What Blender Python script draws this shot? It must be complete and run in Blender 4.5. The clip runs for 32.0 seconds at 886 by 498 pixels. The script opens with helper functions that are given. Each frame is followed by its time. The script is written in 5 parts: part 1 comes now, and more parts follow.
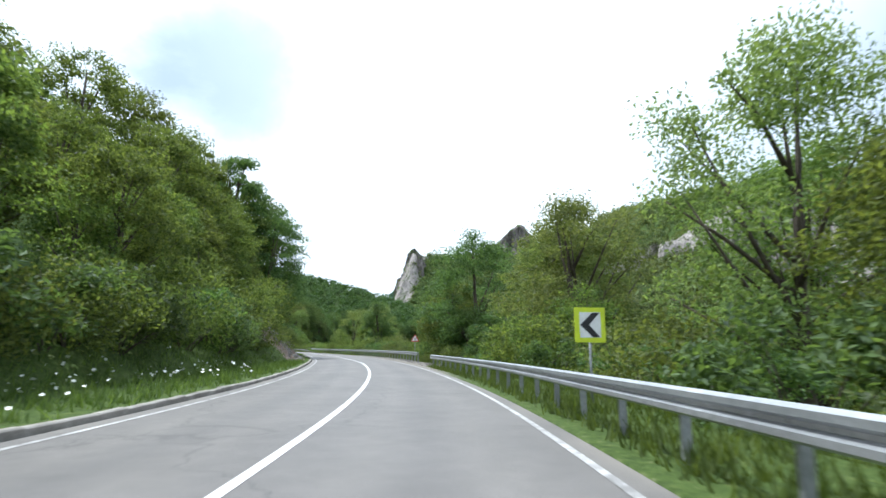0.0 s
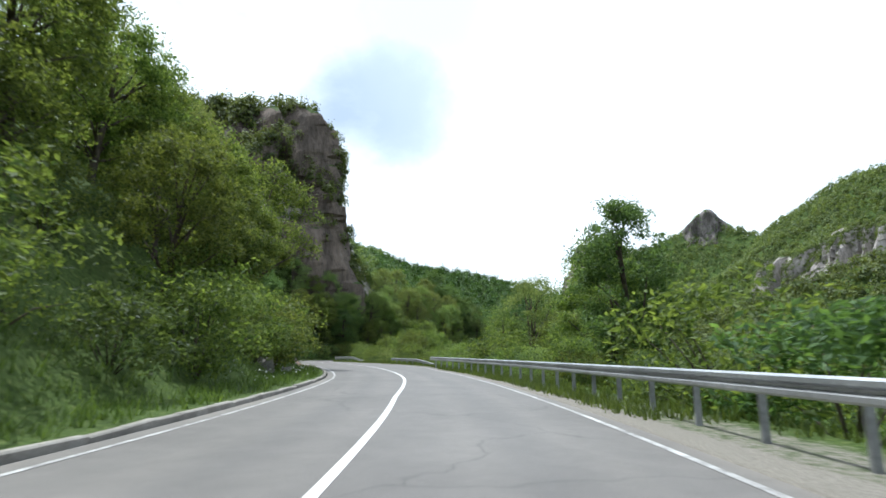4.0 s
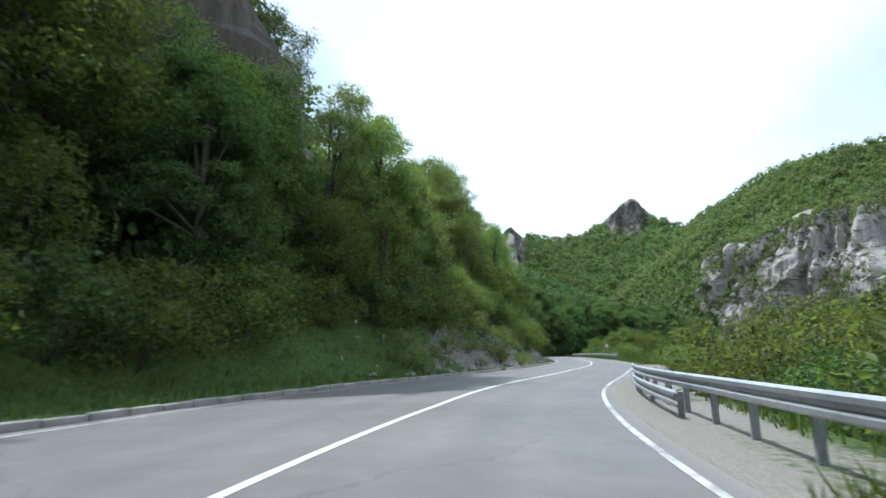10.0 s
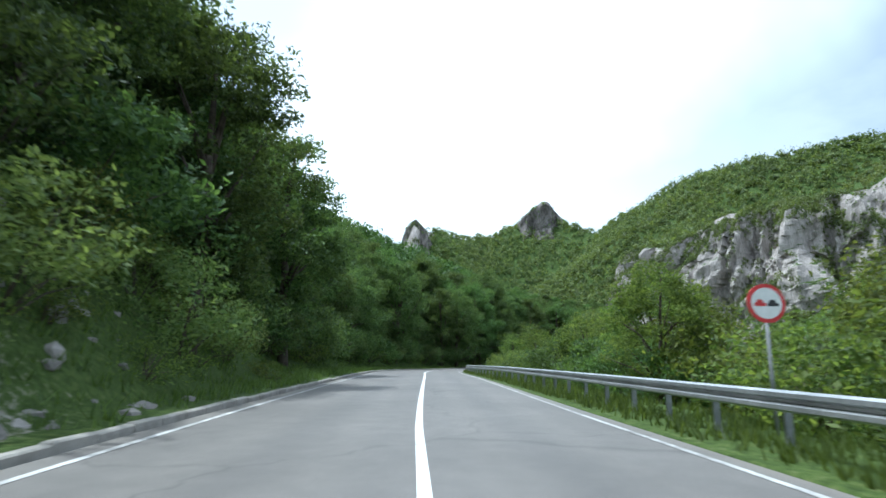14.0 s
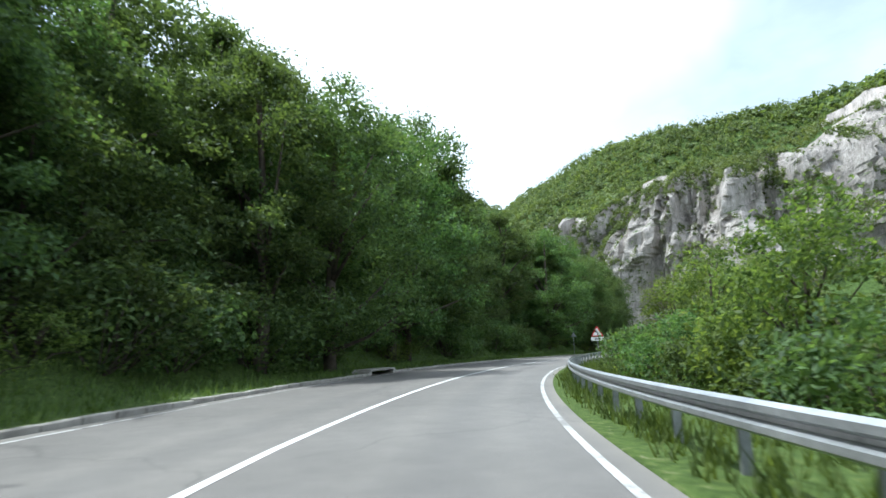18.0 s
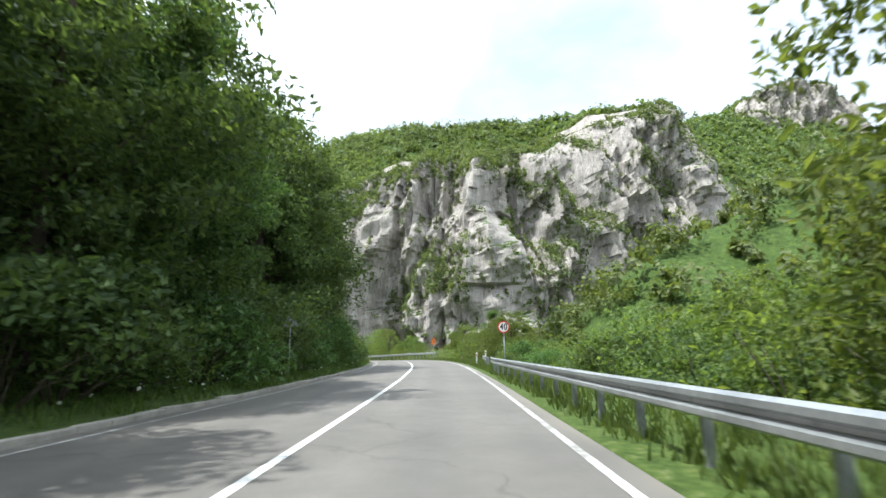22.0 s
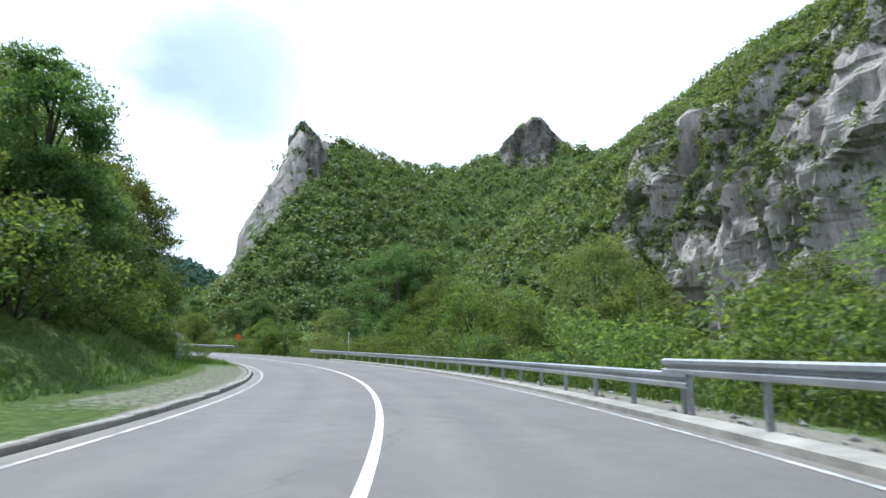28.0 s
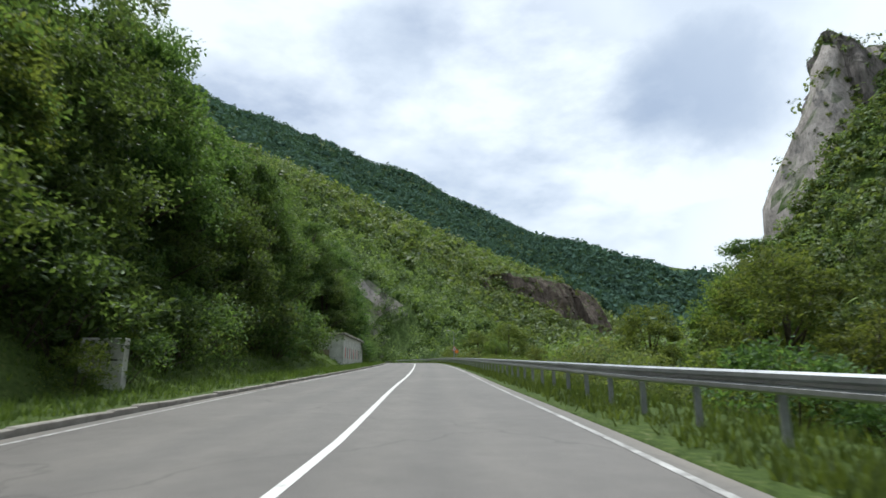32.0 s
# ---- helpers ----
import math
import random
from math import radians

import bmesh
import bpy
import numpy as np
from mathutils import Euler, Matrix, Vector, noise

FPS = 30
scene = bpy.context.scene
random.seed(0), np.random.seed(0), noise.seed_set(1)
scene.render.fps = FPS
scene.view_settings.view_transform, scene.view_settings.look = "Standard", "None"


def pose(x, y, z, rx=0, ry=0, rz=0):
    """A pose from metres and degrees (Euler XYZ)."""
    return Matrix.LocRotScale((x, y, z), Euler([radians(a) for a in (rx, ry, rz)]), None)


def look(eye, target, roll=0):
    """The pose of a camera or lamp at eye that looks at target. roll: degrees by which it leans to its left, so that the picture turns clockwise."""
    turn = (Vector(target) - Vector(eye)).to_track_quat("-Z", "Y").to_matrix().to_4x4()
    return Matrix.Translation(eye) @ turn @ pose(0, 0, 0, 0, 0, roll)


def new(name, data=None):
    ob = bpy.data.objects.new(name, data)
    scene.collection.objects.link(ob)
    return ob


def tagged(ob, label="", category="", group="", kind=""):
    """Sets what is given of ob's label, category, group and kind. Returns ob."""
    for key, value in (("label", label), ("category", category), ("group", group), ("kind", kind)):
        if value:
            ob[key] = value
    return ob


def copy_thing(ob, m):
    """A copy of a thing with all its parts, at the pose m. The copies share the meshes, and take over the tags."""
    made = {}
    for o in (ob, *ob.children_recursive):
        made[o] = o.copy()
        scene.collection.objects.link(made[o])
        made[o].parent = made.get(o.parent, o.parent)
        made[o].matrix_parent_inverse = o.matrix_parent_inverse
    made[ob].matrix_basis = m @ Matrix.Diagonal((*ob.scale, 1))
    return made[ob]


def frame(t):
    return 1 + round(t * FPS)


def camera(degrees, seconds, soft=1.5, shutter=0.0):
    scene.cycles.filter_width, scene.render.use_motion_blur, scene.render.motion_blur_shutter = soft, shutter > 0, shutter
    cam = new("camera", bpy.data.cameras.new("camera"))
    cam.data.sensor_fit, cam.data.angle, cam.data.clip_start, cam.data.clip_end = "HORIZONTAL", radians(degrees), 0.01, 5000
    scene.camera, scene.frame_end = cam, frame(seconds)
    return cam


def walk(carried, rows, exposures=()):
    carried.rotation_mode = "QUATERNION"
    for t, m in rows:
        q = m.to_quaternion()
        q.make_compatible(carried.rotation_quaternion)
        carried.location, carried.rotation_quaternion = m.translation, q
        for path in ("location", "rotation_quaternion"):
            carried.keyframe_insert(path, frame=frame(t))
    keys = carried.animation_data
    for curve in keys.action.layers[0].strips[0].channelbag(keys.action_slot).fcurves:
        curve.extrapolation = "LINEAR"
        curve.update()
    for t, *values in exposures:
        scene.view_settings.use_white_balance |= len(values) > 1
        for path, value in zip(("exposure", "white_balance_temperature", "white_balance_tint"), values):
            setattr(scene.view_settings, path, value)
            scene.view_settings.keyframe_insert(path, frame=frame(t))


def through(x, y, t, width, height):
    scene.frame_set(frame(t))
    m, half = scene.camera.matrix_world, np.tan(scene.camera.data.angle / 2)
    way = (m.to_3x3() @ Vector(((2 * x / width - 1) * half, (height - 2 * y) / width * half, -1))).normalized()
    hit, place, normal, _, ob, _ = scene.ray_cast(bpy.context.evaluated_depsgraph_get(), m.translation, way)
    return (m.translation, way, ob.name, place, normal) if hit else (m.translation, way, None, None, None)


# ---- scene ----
cam = camera(79.0, 32.0, soft=1.6, shutter=0.12)
# seconds, x, y, z, heading to the left of +y, tilt up, roll (degrees)
WAY = [
    (0.0, 0.00, 0.00, 1.20, 0.00, 10.46, 0.36),
    (0.5, -0.32, 11.25, 1.11, 4.05, 11.00, 0.08),
    (1.0, -1.32, 22.44, 1.05, 6.89, 11.06, 0.11),
    (1.5, -2.83, 33.57, 1.03, 9.37, 11.28, -0.21),
    (2.0, -4.80, 44.60, 1.03, 11.69, 11.27, -0.18),
    (2.5, -7.24, 55.53, 1.04, 14.26, 11.54, -0.12),
    (3.0, -10.07, 66.34, 1.05, 15.78, 11.25, -0.03),
    (3.5, -13.09, 77.07, 1.06, 16.44, 11.25, 0.03),
    (4.0, -16.22, 87.75, 1.05, 17.19, 11.25, 0.11),
    (4.5, -19.58, 98.34, 1.03, 19.13, 10.79, 0.28),
    (5.0, -23.44, 108.72, 1.03, 22.86, 11.45, 0.08),
    (5.5, -28.10, 118.72, 1.06, 27.98, 11.10, 0.56),
    (6.0, -33.57, 128.30, 1.11, 32.27, 12.15, 0.41),
    (6.5, -39.75, 137.45, 1.19, 36.47, 11.52, 0.61),
    (7.0, -46.48, 146.26, 1.27, 38.77, 12.11, -0.06),
    (7.5, -53.38, 155.02, 1.31, 38.05, 11.23, -0.07),
    (8.0, -59.99, 164.07, 1.30, 34.72, 11.12, -0.60),
    (8.5, -65.89, 173.63, 1.26, 29.18, 10.53, -0.95),
    (9.0, -70.69, 183.78, 1.19, 22.04, 10.71, -1.27),
    (9.5, -74.14, 194.46, 1.13, 14.57, 11.21, -0.46),
    (10.0, -76.06, 205.51, 1.07, 5.85, 10.96, -0.45),
    (10.5, -76.25, 216.76, 1.02, -2.98, 11.35, -0.20),
    (11.0, -74.78, 227.97, 0.98, -10.62, 10.47, 0.98),
    (11.5, -72.22, 239.06, 0.94, -13.86, 11.18, 0.81),
    (12.0, -69.43, 250.16, 0.93, -12.92, 11.30, 0.44),
    (12.5, -67.05, 261.41, 0.95, -9.93, 11.53, 0.93),
    (13.0, -65.32, 272.83, 0.99, -6.51, 11.29, 2.07),
    (13.5, -64.17, 284.37, 1.05, -4.25, 11.86, 1.75),
    (14.0, -63.29, 295.98, 1.10, -3.73, 11.68, 1.08),
    (14.5, -62.49, 307.62, 1.15, -3.33, 11.26, 0.20),
    (15.0, -61.73, 319.27, 1.18, -3.35, 11.35, 0.05),
    (15.5, -60.95, 330.94, 1.17, -3.39, 11.25, -0.17),
    (16.0, -60.16, 342.61, 1.13, -3.60, 11.25, -0.52),
    (16.5, -59.25, 354.29, 1.04, -4.74, 10.47, -1.26),
    (17.0, -57.93, 365.97, 0.92, -7.45, 10.34, -1.63),
    (17.5, -55.98, 377.59, 0.78, -10.83, 10.31, -1.30),
    (18.0, -53.28, 389.09, 0.67, -14.91, 10.68, -1.28),
    (18.5, -49.65, 400.37, 0.61, -20.05, 11.27, -0.86),
    (19.0, -44.94, 411.27, 0.60, -25.77, 11.35, 0.11),
    (19.5, -39.19, 421.69, 0.64, -31.19, 11.67, 0.35),
    (20.0, -32.53, 431.56, 0.68, -35.85, 11.86, 0.27),
    (20.5, -25.11, 440.87, 0.72, -40.27, 10.99, -0.02),
    (21.0, -17.12, 449.64, 0.74, -43.15, 11.31, -0.86),
    (21.5, -8.91, 458.15, 0.75, -43.75, 11.32, -1.41),
    (22.0, -0.74, 466.64, 0.77, -43.04, 11.15, -1.34),
    (22.5, 7.27, 475.22, 0.81, -42.14, 11.58, -1.13),
    (23.0, 15.12, 483.92, 0.88, -41.06, 11.65, -0.23),
    (23.5, 22.77, 492.76, 0.98, -39.77, 11.91, 0.93),
    (24.0, 30.20, 501.75, 1.10, -38.47, 11.87, 1.58),
    (24.5, 37.32, 510.94, 1.21, -36.06, 12.38, 1.75),
    (25.0, 43.96, 520.43, 1.30, -32.85, 11.25, 0.88),
    (25.5, 49.95, 530.30, 1.32, -28.63, 11.25, 0.67),
    (26.0, 55.09, 540.60, 1.29, -23.45, 11.25, 0.95),
    (26.5, 59.22, 551.31, 1.20, -17.81, 10.20, 1.93),
    (27.0, 62.27, 562.37, 1.07, -12.16, 10.39, 1.39),
    (27.5, 64.18, 573.68, 0.92, -6.15, 10.51, 0.73),
    (28.0, 64.86, 585.11, 0.79, 0.22, 10.55, 0.36),
    (28.5, 64.27, 596.51, 0.70, 6.71, 10.77, 0.30),
    (29.0, 62.34, 607.69, 0.66, 13.70, 11.25, 0.32),
    (29.5, 59.09, 618.48, 0.67, 20.69, 11.48, 0.87),
    (30.0, 54.58, 628.75, 0.74, 27.59, 11.59, 1.00),
    (30.5, 48.89, 638.40, 0.87, 34.33, 12.17, -0.07),
    (31.0, 42.08, 647.34, 1.04, 41.06, 12.15, -1.21),
    (31.5, 34.27, 655.51, 1.24, 47.00, 12.77, -0.68),
    (32.0, 25.69, 662.96, 1.47, 51.86, 12.29, -0.61),
]
walk(cam, [(t, Matrix.Translation((x, y, z)) @ pose(0, 0, 0, 0, 0, head) @ pose(0, 0, 0, 90 + tilt) @ pose(0, 0, 0, 0, 0, roll))
           for t, x, y, z, head, tilt, roll in WAY],
     exposures=[(0.0, 0.25, 5450, 7), (5.0, 0.1, 5550, 6), (9.0, 0.25, 5350, 6), (11.0, 0.1, 5150, 3), (14.0, 0.15, 5150, 2), (17.0, 0.4, 5250, 3), (19.0, 0.6, 5600, 3), (20.0, 0.7, 5750, 3), (24.0, 0.65, 5750, 5), (26.5, 0.4, 5450, 6), (28.0, 0.2, 5300, 7), (30.0, -0.25, 5650, 8), (32.0, -0.35, 5800, 6)])

# ---- world and sun ----
SUN_EL, SUN_AZ = radians(69), radians(-66)   # azimuth clockwise from +y
world = bpy.data.worlds.new("sky")
scene.world = world
world.use_nodes = True
wn, wl = world.node_tree.nodes, world.node_tree.links
bg = wn["Background"]
sky = wn.new("ShaderNodeTexSky")
sky.sky_type, sky.sun_disc = 'NISHITA', False
sky.sun_elevation, sky.sun_rotation = SUN_EL, SUN_AZ
sky.dust_density, sky.air_density, sky.ozone_density = 3.0, 1.0, 1.5
def sky_node(kind, **values):
    n = wn.new(kind)
    for k, v in values.items():
        n.inputs[k].default_value = v
    return n


# clouds: a bright white bank over the valley's axis, grey-bellied clouds to its left, clear pale blue to its right
def toward(az, el):
    return (math.sin(radians(az)) * math.cos(radians(el)), math.cos(radians(az)) * math.cos(radians(el)), math.sin(radians(el)))


def sky_math(kind, a, b):
    n = wn.new("ShaderNodeMath")
    n.operation = kind
    for sock, v in zip(n.inputs, (a, b)):
        if isinstance(v, (int, float)):
            sock.default_value = v
        else:
            wl.new(v, sock)
    return n.outputs[0]


def ragged(vector, scale, amount, detail=6.0):
    """The direction, shaken by noise, so that what is drawn along it has torn edges."""
    n = sky_node("ShaderNodeTexNoise", Scale=scale, Detail=detail, Roughness=0.6)
    wl.new(vector, n.inputs["Vector"])
    k = wn.new("ShaderNodeVectorMath")
    k.operation = 'MULTIPLY_ADD'
    wl.new(n.outputs["Color"], k.inputs[0])
    k.inputs[1].default_value = (amount,) * 3
    wl.new(vector, k.inputs[2])
    off = wn.new("ShaderNodeVectorMath")
    off.operation = 'SUBTRACT'
    wl.new(k.outputs[0], off.inputs[0])
    off.inputs[1].default_value = (amount / 2,) * 3
    unit = wn.new("ShaderNodeVectorMath")
    unit.operation = 'NORMALIZE'
    wl.new(off.outputs[0], unit.inputs[0])
    return unit.outputs[0]


def cloud_mass(vector, az, el, inner, outer):
    """1 within inner degrees of a direction, 0 beyond outer degrees."""
    d = wn.new("ShaderNodeVectorMath")
    d.operation = 'DOT_PRODUCT'
    wl.new(vector, d.inputs[0])
    d.inputs[1].default_value = toward(az, el)
    r = sky_node("ShaderNodeMapRange")
    r.interpolation_type = 'SMOOTHSTEP'
    for k, v in (("From Min", math.cos(radians(outer))), ("From Max", math.cos(radians(inner)))):
        r.inputs[k].default_value = v
    wl.new(d.outputs["Value"], r.inputs["Value"])
    return r.outputs[0]


def sky_mix(fac, a, b):
    n = wn.new("ShaderNodeMix")
    n.data_type = 'RGBA'
    wl.new(fac, n.inputs["Factor"])
    for sock, v in ((n.inputs["A"], a), (n.inputs["B"], b)):
        if isinstance(v, tuple):
            sock.default_value = (*v, 1)
        else:
            wl.new(v, sock)
    return n.outputs["Result"]


way = wn.new("ShaderNodeTexCoord").outputs["Generated"]
torn, soft_ = ragged(way, 5.0, 0.16), ragged(way, 2.2, 0.35, 4.0)
flat = sky_node("ShaderNodeMapping", Scale=(1.0, 1.0, 2.2), Location=(0.35, 0.1, 0.0))
wl.new(way, flat.inputs["Vector"])
puffs = sky_node("ShaderNodeTexNoise", Scale=2.6, Detail=7.0, Roughness=0.55)
wl.new(flat.outputs[0], puffs.inputs["Vector"])
thin = wn.new("ShaderNodeValToRGB")
thin.color_ramp.elements[0].position, thin.color_ramp.elements[1].position = 0.34, 0.55
wl.new(puffs.outputs["Fac"], thin.inputs[0])
clear = cloud_mass(soft_, 62, 40, 22, 50)
veil = sky_math('MULTIPLY', thin.outputs[0], sky_math('SUBTRACT', 1.0, sky_math('MULTIPLY', clear, 0.75)))
bank = sky_math('MAXIMUM', cloud_mass(soft_, 3, 42, 18, 40), sky_math('MAXIMUM', cloud_mass(torn, 13, 16, 5, 9), cloud_mass(soft_, -8, 5, 12, 30)))
white = sky_math('MAXIMUM', veil, bank)
blue = sky_mix(sky_math('ADD', 0.36, 0.0), sky.outputs[0], (11.0, 11.3, 11.6))
upper = sky_mix(white, blue, (11.6, 11.7, 11.8))
belly = sky_math('MAXIMUM', cloud_mass(torn, -24, 26, 2, 9.5), sky_math('MAXIMUM', sky_math('MULTIPLY', cloud_mass(torn, -19, 35, 2, 10), 0.55), sky_math('MULTIPLY', cloud_mass(torn, -57, 33, 1, 8), 0.6)))
wl.new(sky_mix(sky_math('MULTIPLY', belly, 0.62), upper, (3.4, 4.3, 6.0)), bg.inputs[0])
bg.inputs[1].default_value = 0.115
sun = new("sun", bpy.data.lights.new("sun", 'SUN'))
sun.data.energy, sun.data.angle, sun.data.color = 5.0, radians(0.6), (1.0, 0.94, 0.84)
sun.matrix_world = look((math.sin(SUN_AZ) * math.cos(SUN_EL) * 500, math.cos(SUN_AZ) * math.cos(SUN_EL) * 500, math.sin(SUN_EL) * 500), (0, 0, 0))


# ---- materials ----
def material(name, rough=0.8, metal=0.0, spec=0.3):
    m = bpy.data.materials.new(name)
    m.use_nodes = True
    b = m.node_tree.nodes["Principled BSDF"]
    b.inputs["Roughness"].default_value, b.inputs["Metallic"].default_value = rough, metal
    b.inputs["Specular IOR Level"].default_value = spec
    return m, m.node_tree.nodes, m.node_tree.links, b


def noise_node(nodes, links, scale, detail=5.0, vector=None, rough=0.6):
    n = nodes.new("ShaderNodeTexNoise")
    n.inputs["Scale"].default_value, n.inputs["Detail"].default_value, n.inputs["Roughness"].default_value = scale, detail, rough
    if vector is not None:
        links.new(vector, n.inputs["Vector"])
    return n.outputs["Fac"]


def ramp(nodes, links, fac, stops):
    r = nodes.new("ShaderNodeValToRGB")
    els = r.color_ramp.elements
    while len(els) < len(stops):
        els.new(0.5)
    for e, (p, c) in zip(els, stops):
        e.position, e.color = p, (*c, 1)
    links.new(fac, r.inputs[0])
    return r.outputs[0]


def mix(nodes, links, fac, a, b, kind='MIX'):
    n = nodes.new("ShaderNodeMix")
    n.data_type, n.blend_type = 'RGBA', kind
    for sock, v in ((n.inputs["Factor"], fac), (n.inputs["A"], a), (n.inputs["B"], b)):
        if isinstance(v, (int, float)):
            sock.default_value = v
        elif isinstance(v, tuple):
            sock.default_value = (*v, 1)
        else:
            links.new(v, sock)
    return n.outputs["Result"]


def bump(nodes, links, b, height, strength=0.4, distance=0.02):
    n = nodes.new("ShaderNodeBump")
    n.inputs["Strength"].default_value, n.inputs["Distance"].default_value = strength, distance
    links.new(height, n.inputs["Height"])
    links.new(n.outputs[0], b.inputs["Normal"])


def place_of(nodes):
    return nodes.new("ShaderNodeNewGeometry").outputs["Position"]


def mottled(name, dark, light, scale=3.0, rough=0.8, metal=0.0, fine=40.0, relief=0.3, depth=0.01, spec=0.3):
    """Two scales of colour change and a fine relief."""
    m, n, l, b = material(name, rough, metal, spec)
    p = place_of(n)
    big, small = noise_node(n, l, scale, 4, p), noise_node(n, l, fine, 4, p)
    c1 = ramp(n, l, big, [(0.3, dark), (0.7, light)])
    c2 = ramp(n, l, small, [(0.25, (0.75, 0.75, 0.75)), (0.75, (1.15, 1.15, 1.15))])
    l.new(mix(n, l, 1.0, c1, c2, 'MULTIPLY'), b.inputs["Base Color"])
    if relief:
        bump(n, l, b, small, relief, depth)
    return m


def leaf_material(name, dark, light, through=0.35, patch=0.35, single=0.55, wide=0.5, rough=0.55, spec=0.25):
    """Leaves: each clump its own green, light shining through."""
    m, n, l, b = material(name, rough, 0.0, spec)
    g = n.new("ShaderNodeNewGeometry")
    big = noise_node(n, l, patch, 3, g.outputs["Position"])
    add = n.new("ShaderNodeMath")
    add.operation = 'MULTIPLY_ADD'
    l.new(g.outputs["Random Per Island"], add.inputs[0])
    add.inputs[1].default_value, add.inputs[2].default_value = single, 0.48 - 0.5 * single - 0.5 * wide
    add2 = n.new("ShaderNodeMath")
    add2.operation = 'ADD'
    l.new(add.outputs[0], add2.inputs[0])
    mul = n.new("ShaderNodeMath")
    mul.operation = 'MULTIPLY'
    l.new(big, mul.inputs[0])
    mul.inputs[1].default_value = wide
    l.new(mul.outputs[0], add2.inputs[1])
    oi = n.new("ShaderNodeObjectInfo")
    hue = n.new("ShaderNodeHueSaturation")
    mr = n.new("ShaderNodeMapRange")
    mr.inputs["To Min"].default_value, mr.inputs["To Max"].default_value = 0.475, 0.515
    l.new(oi.outputs["Random"], mr.inputs["Value"])
    l.new(mr.outputs[0], hue.inputs["Hue"])
    mv = n.new("ShaderNodeMapRange")
    mv.inputs["To Min"].default_value, mv.inputs["To Max"].default_value = 0.75, 1.2
    l.new(oi.outputs["Random"], mv.inputs["Value"])
    l.new(mv.outputs[0], hue.inputs["Value"])
    l.new(ramp(n, l, add2.outputs[0], [(0.15, dark), (0.75, light)]), hue.inputs["Color"])
    l.new(hue.outputs[0], b.inputs["Base Color"])
    t = n.new("ShaderNodeBsdfTranslucent")
    tint = mix(n, l, 1.0, hue.outputs[0], (1.75, 1.7, 0.85), 'MULTIPLY')
    l.new(tint, t.inputs["Color"])
    s = n.new("ShaderNodeMixShader")
    s.inputs[0].default_value = through
    l.new(b.outputs[0], s.inputs[1])
    l.new(t.outputs[0], s.inputs[2])
    l.new(s.outputs[0], n["Material Output"].inputs["Surface"])
    return m


def hill_material(name, edge, scale, shades=((0.19, 0.175, 0.165), (0.34, 0.315, 0.298), (0.47, 0.437, 0.415), (0.57, 0.53, 0.505))):
    """Wooded earth on gentle slopes, bare limestone where it is steep."""
    m, n, l, b = material(name, 0.9, 0.0, 0.15)
    g = n.new("ShaderNodeNewGeometry")
    sep = n.new("ShaderNodeSeparateXYZ")
    l.new(g.outputs["True Normal"], sep.inputs[0])
    stretch = n.new("ShaderNodeMapping")
    stretch.inputs["Scale"].default_value = (1, 1, 0.35)
    l.new(g.outputs["Position"], stretch.inputs["Vector"])
    v = stretch.outputs[0]
    big, mid, fine = noise_node(n, l, 0.03, 6, v), noise_node(n, l, scale, 8, v, 0.7), noise_node(n, l, 0.9, 8, v, 0.7)
    rock = ramp(n, l, mid, list(zip((0.25, 0.45, 0.60, 0.78), shades)))
    stain = ramp(n, l, big, [(0.35, (0.82, 0.8, 0.78)), (0.6, (1.0, 0.97, 0.93))])
    rock = mix(n, l, 1.0, rock, stain, 'MULTIPLY')
    cracks = ramp(n, l, fine, [(0.34, (0.45, 0.45, 0.45)), (0.50, (1, 1, 1))])
    rock = mix(n, l, 0.8, rock, cracks, 'MULTIPLY')
    green = ramp(n, l, fine, [(0.3, (0.022, 0.04, 0.010)), (0.7, (0.085, 0.13, 0.028))])
    a = n.new("ShaderNodeMath")
    a.operation = 'MULTIPLY_ADD'
    l.new(mid, a.inputs[0])
    a.inputs[1].default_value = 0.45
    l.new(sep.outputs[2], a.inputs[2])
    steep = ramp(n, l, a.outputs[0], [(edge, (0, 0, 0)), (edge + 0.14, (1, 1, 1))])
    l.new(mix(n, l, steep, rock, green), b.inputs["Base Color"])
    bump(n, l, b, mid, 0.9, 2.0)
    return m


def asphalt_material():
    """Worn asphalt: grit, blotches, polished wheel tracks, sealed cracks and darker repairs."""
    m, n, l, b = material("asphalt", 0.62, 0.0, 0.45)
    p = place_of(n)
    at = n.new("ShaderNodeVertexColor")
    at.layer_name = "cover"
    sep = n.new("ShaderNodeSeparateColor")
    l.new(at.outputs[0], sep.inputs[0])
    big, mid, grit = noise_node(n, l, 0.25, 4, p), noise_node(n, l, 2.2, 6, p), noise_node(n, l, 160, 2, p)
    c = ramp(n, l, big, [(0.3, (0.120, 0.110, 0.100)), (0.7, (0.158, 0.145, 0.132))])
    c = mix(n, l, 1.0, c, ramp(n, l, sep.outputs[0], [(0.0, (0.90, 0.90, 0.90)), (1.0, (1.10, 1.09, 1.07))]), 'MULTIPLY')
    c = mix(n, l, 1.0, c, ramp(n, l, mid, [(0.3, (0.88, 0.88, 0.88)), (0.7, (1.08, 1.08, 1.08))]), 'MULTIPLY')
    c = mix(n, l, 1.0, c, ramp(n, l, grit, [(0.3, (0.7, 0.7, 0.7)), (0.75, (1.25, 1.25, 1.25))]), 'MULTIPLY')
    edge = n.new("ShaderNodeTexVoronoi")
    edge.feature = 'DISTANCE_TO_EDGE'
    edge.inputs["Scale"].default_value = 0.16
    shaken = n.new("ShaderNodeVectorMath")
    shaken.operation = 'MULTIPLY_ADD'
    wob = n.new("ShaderNodeTexNoise")
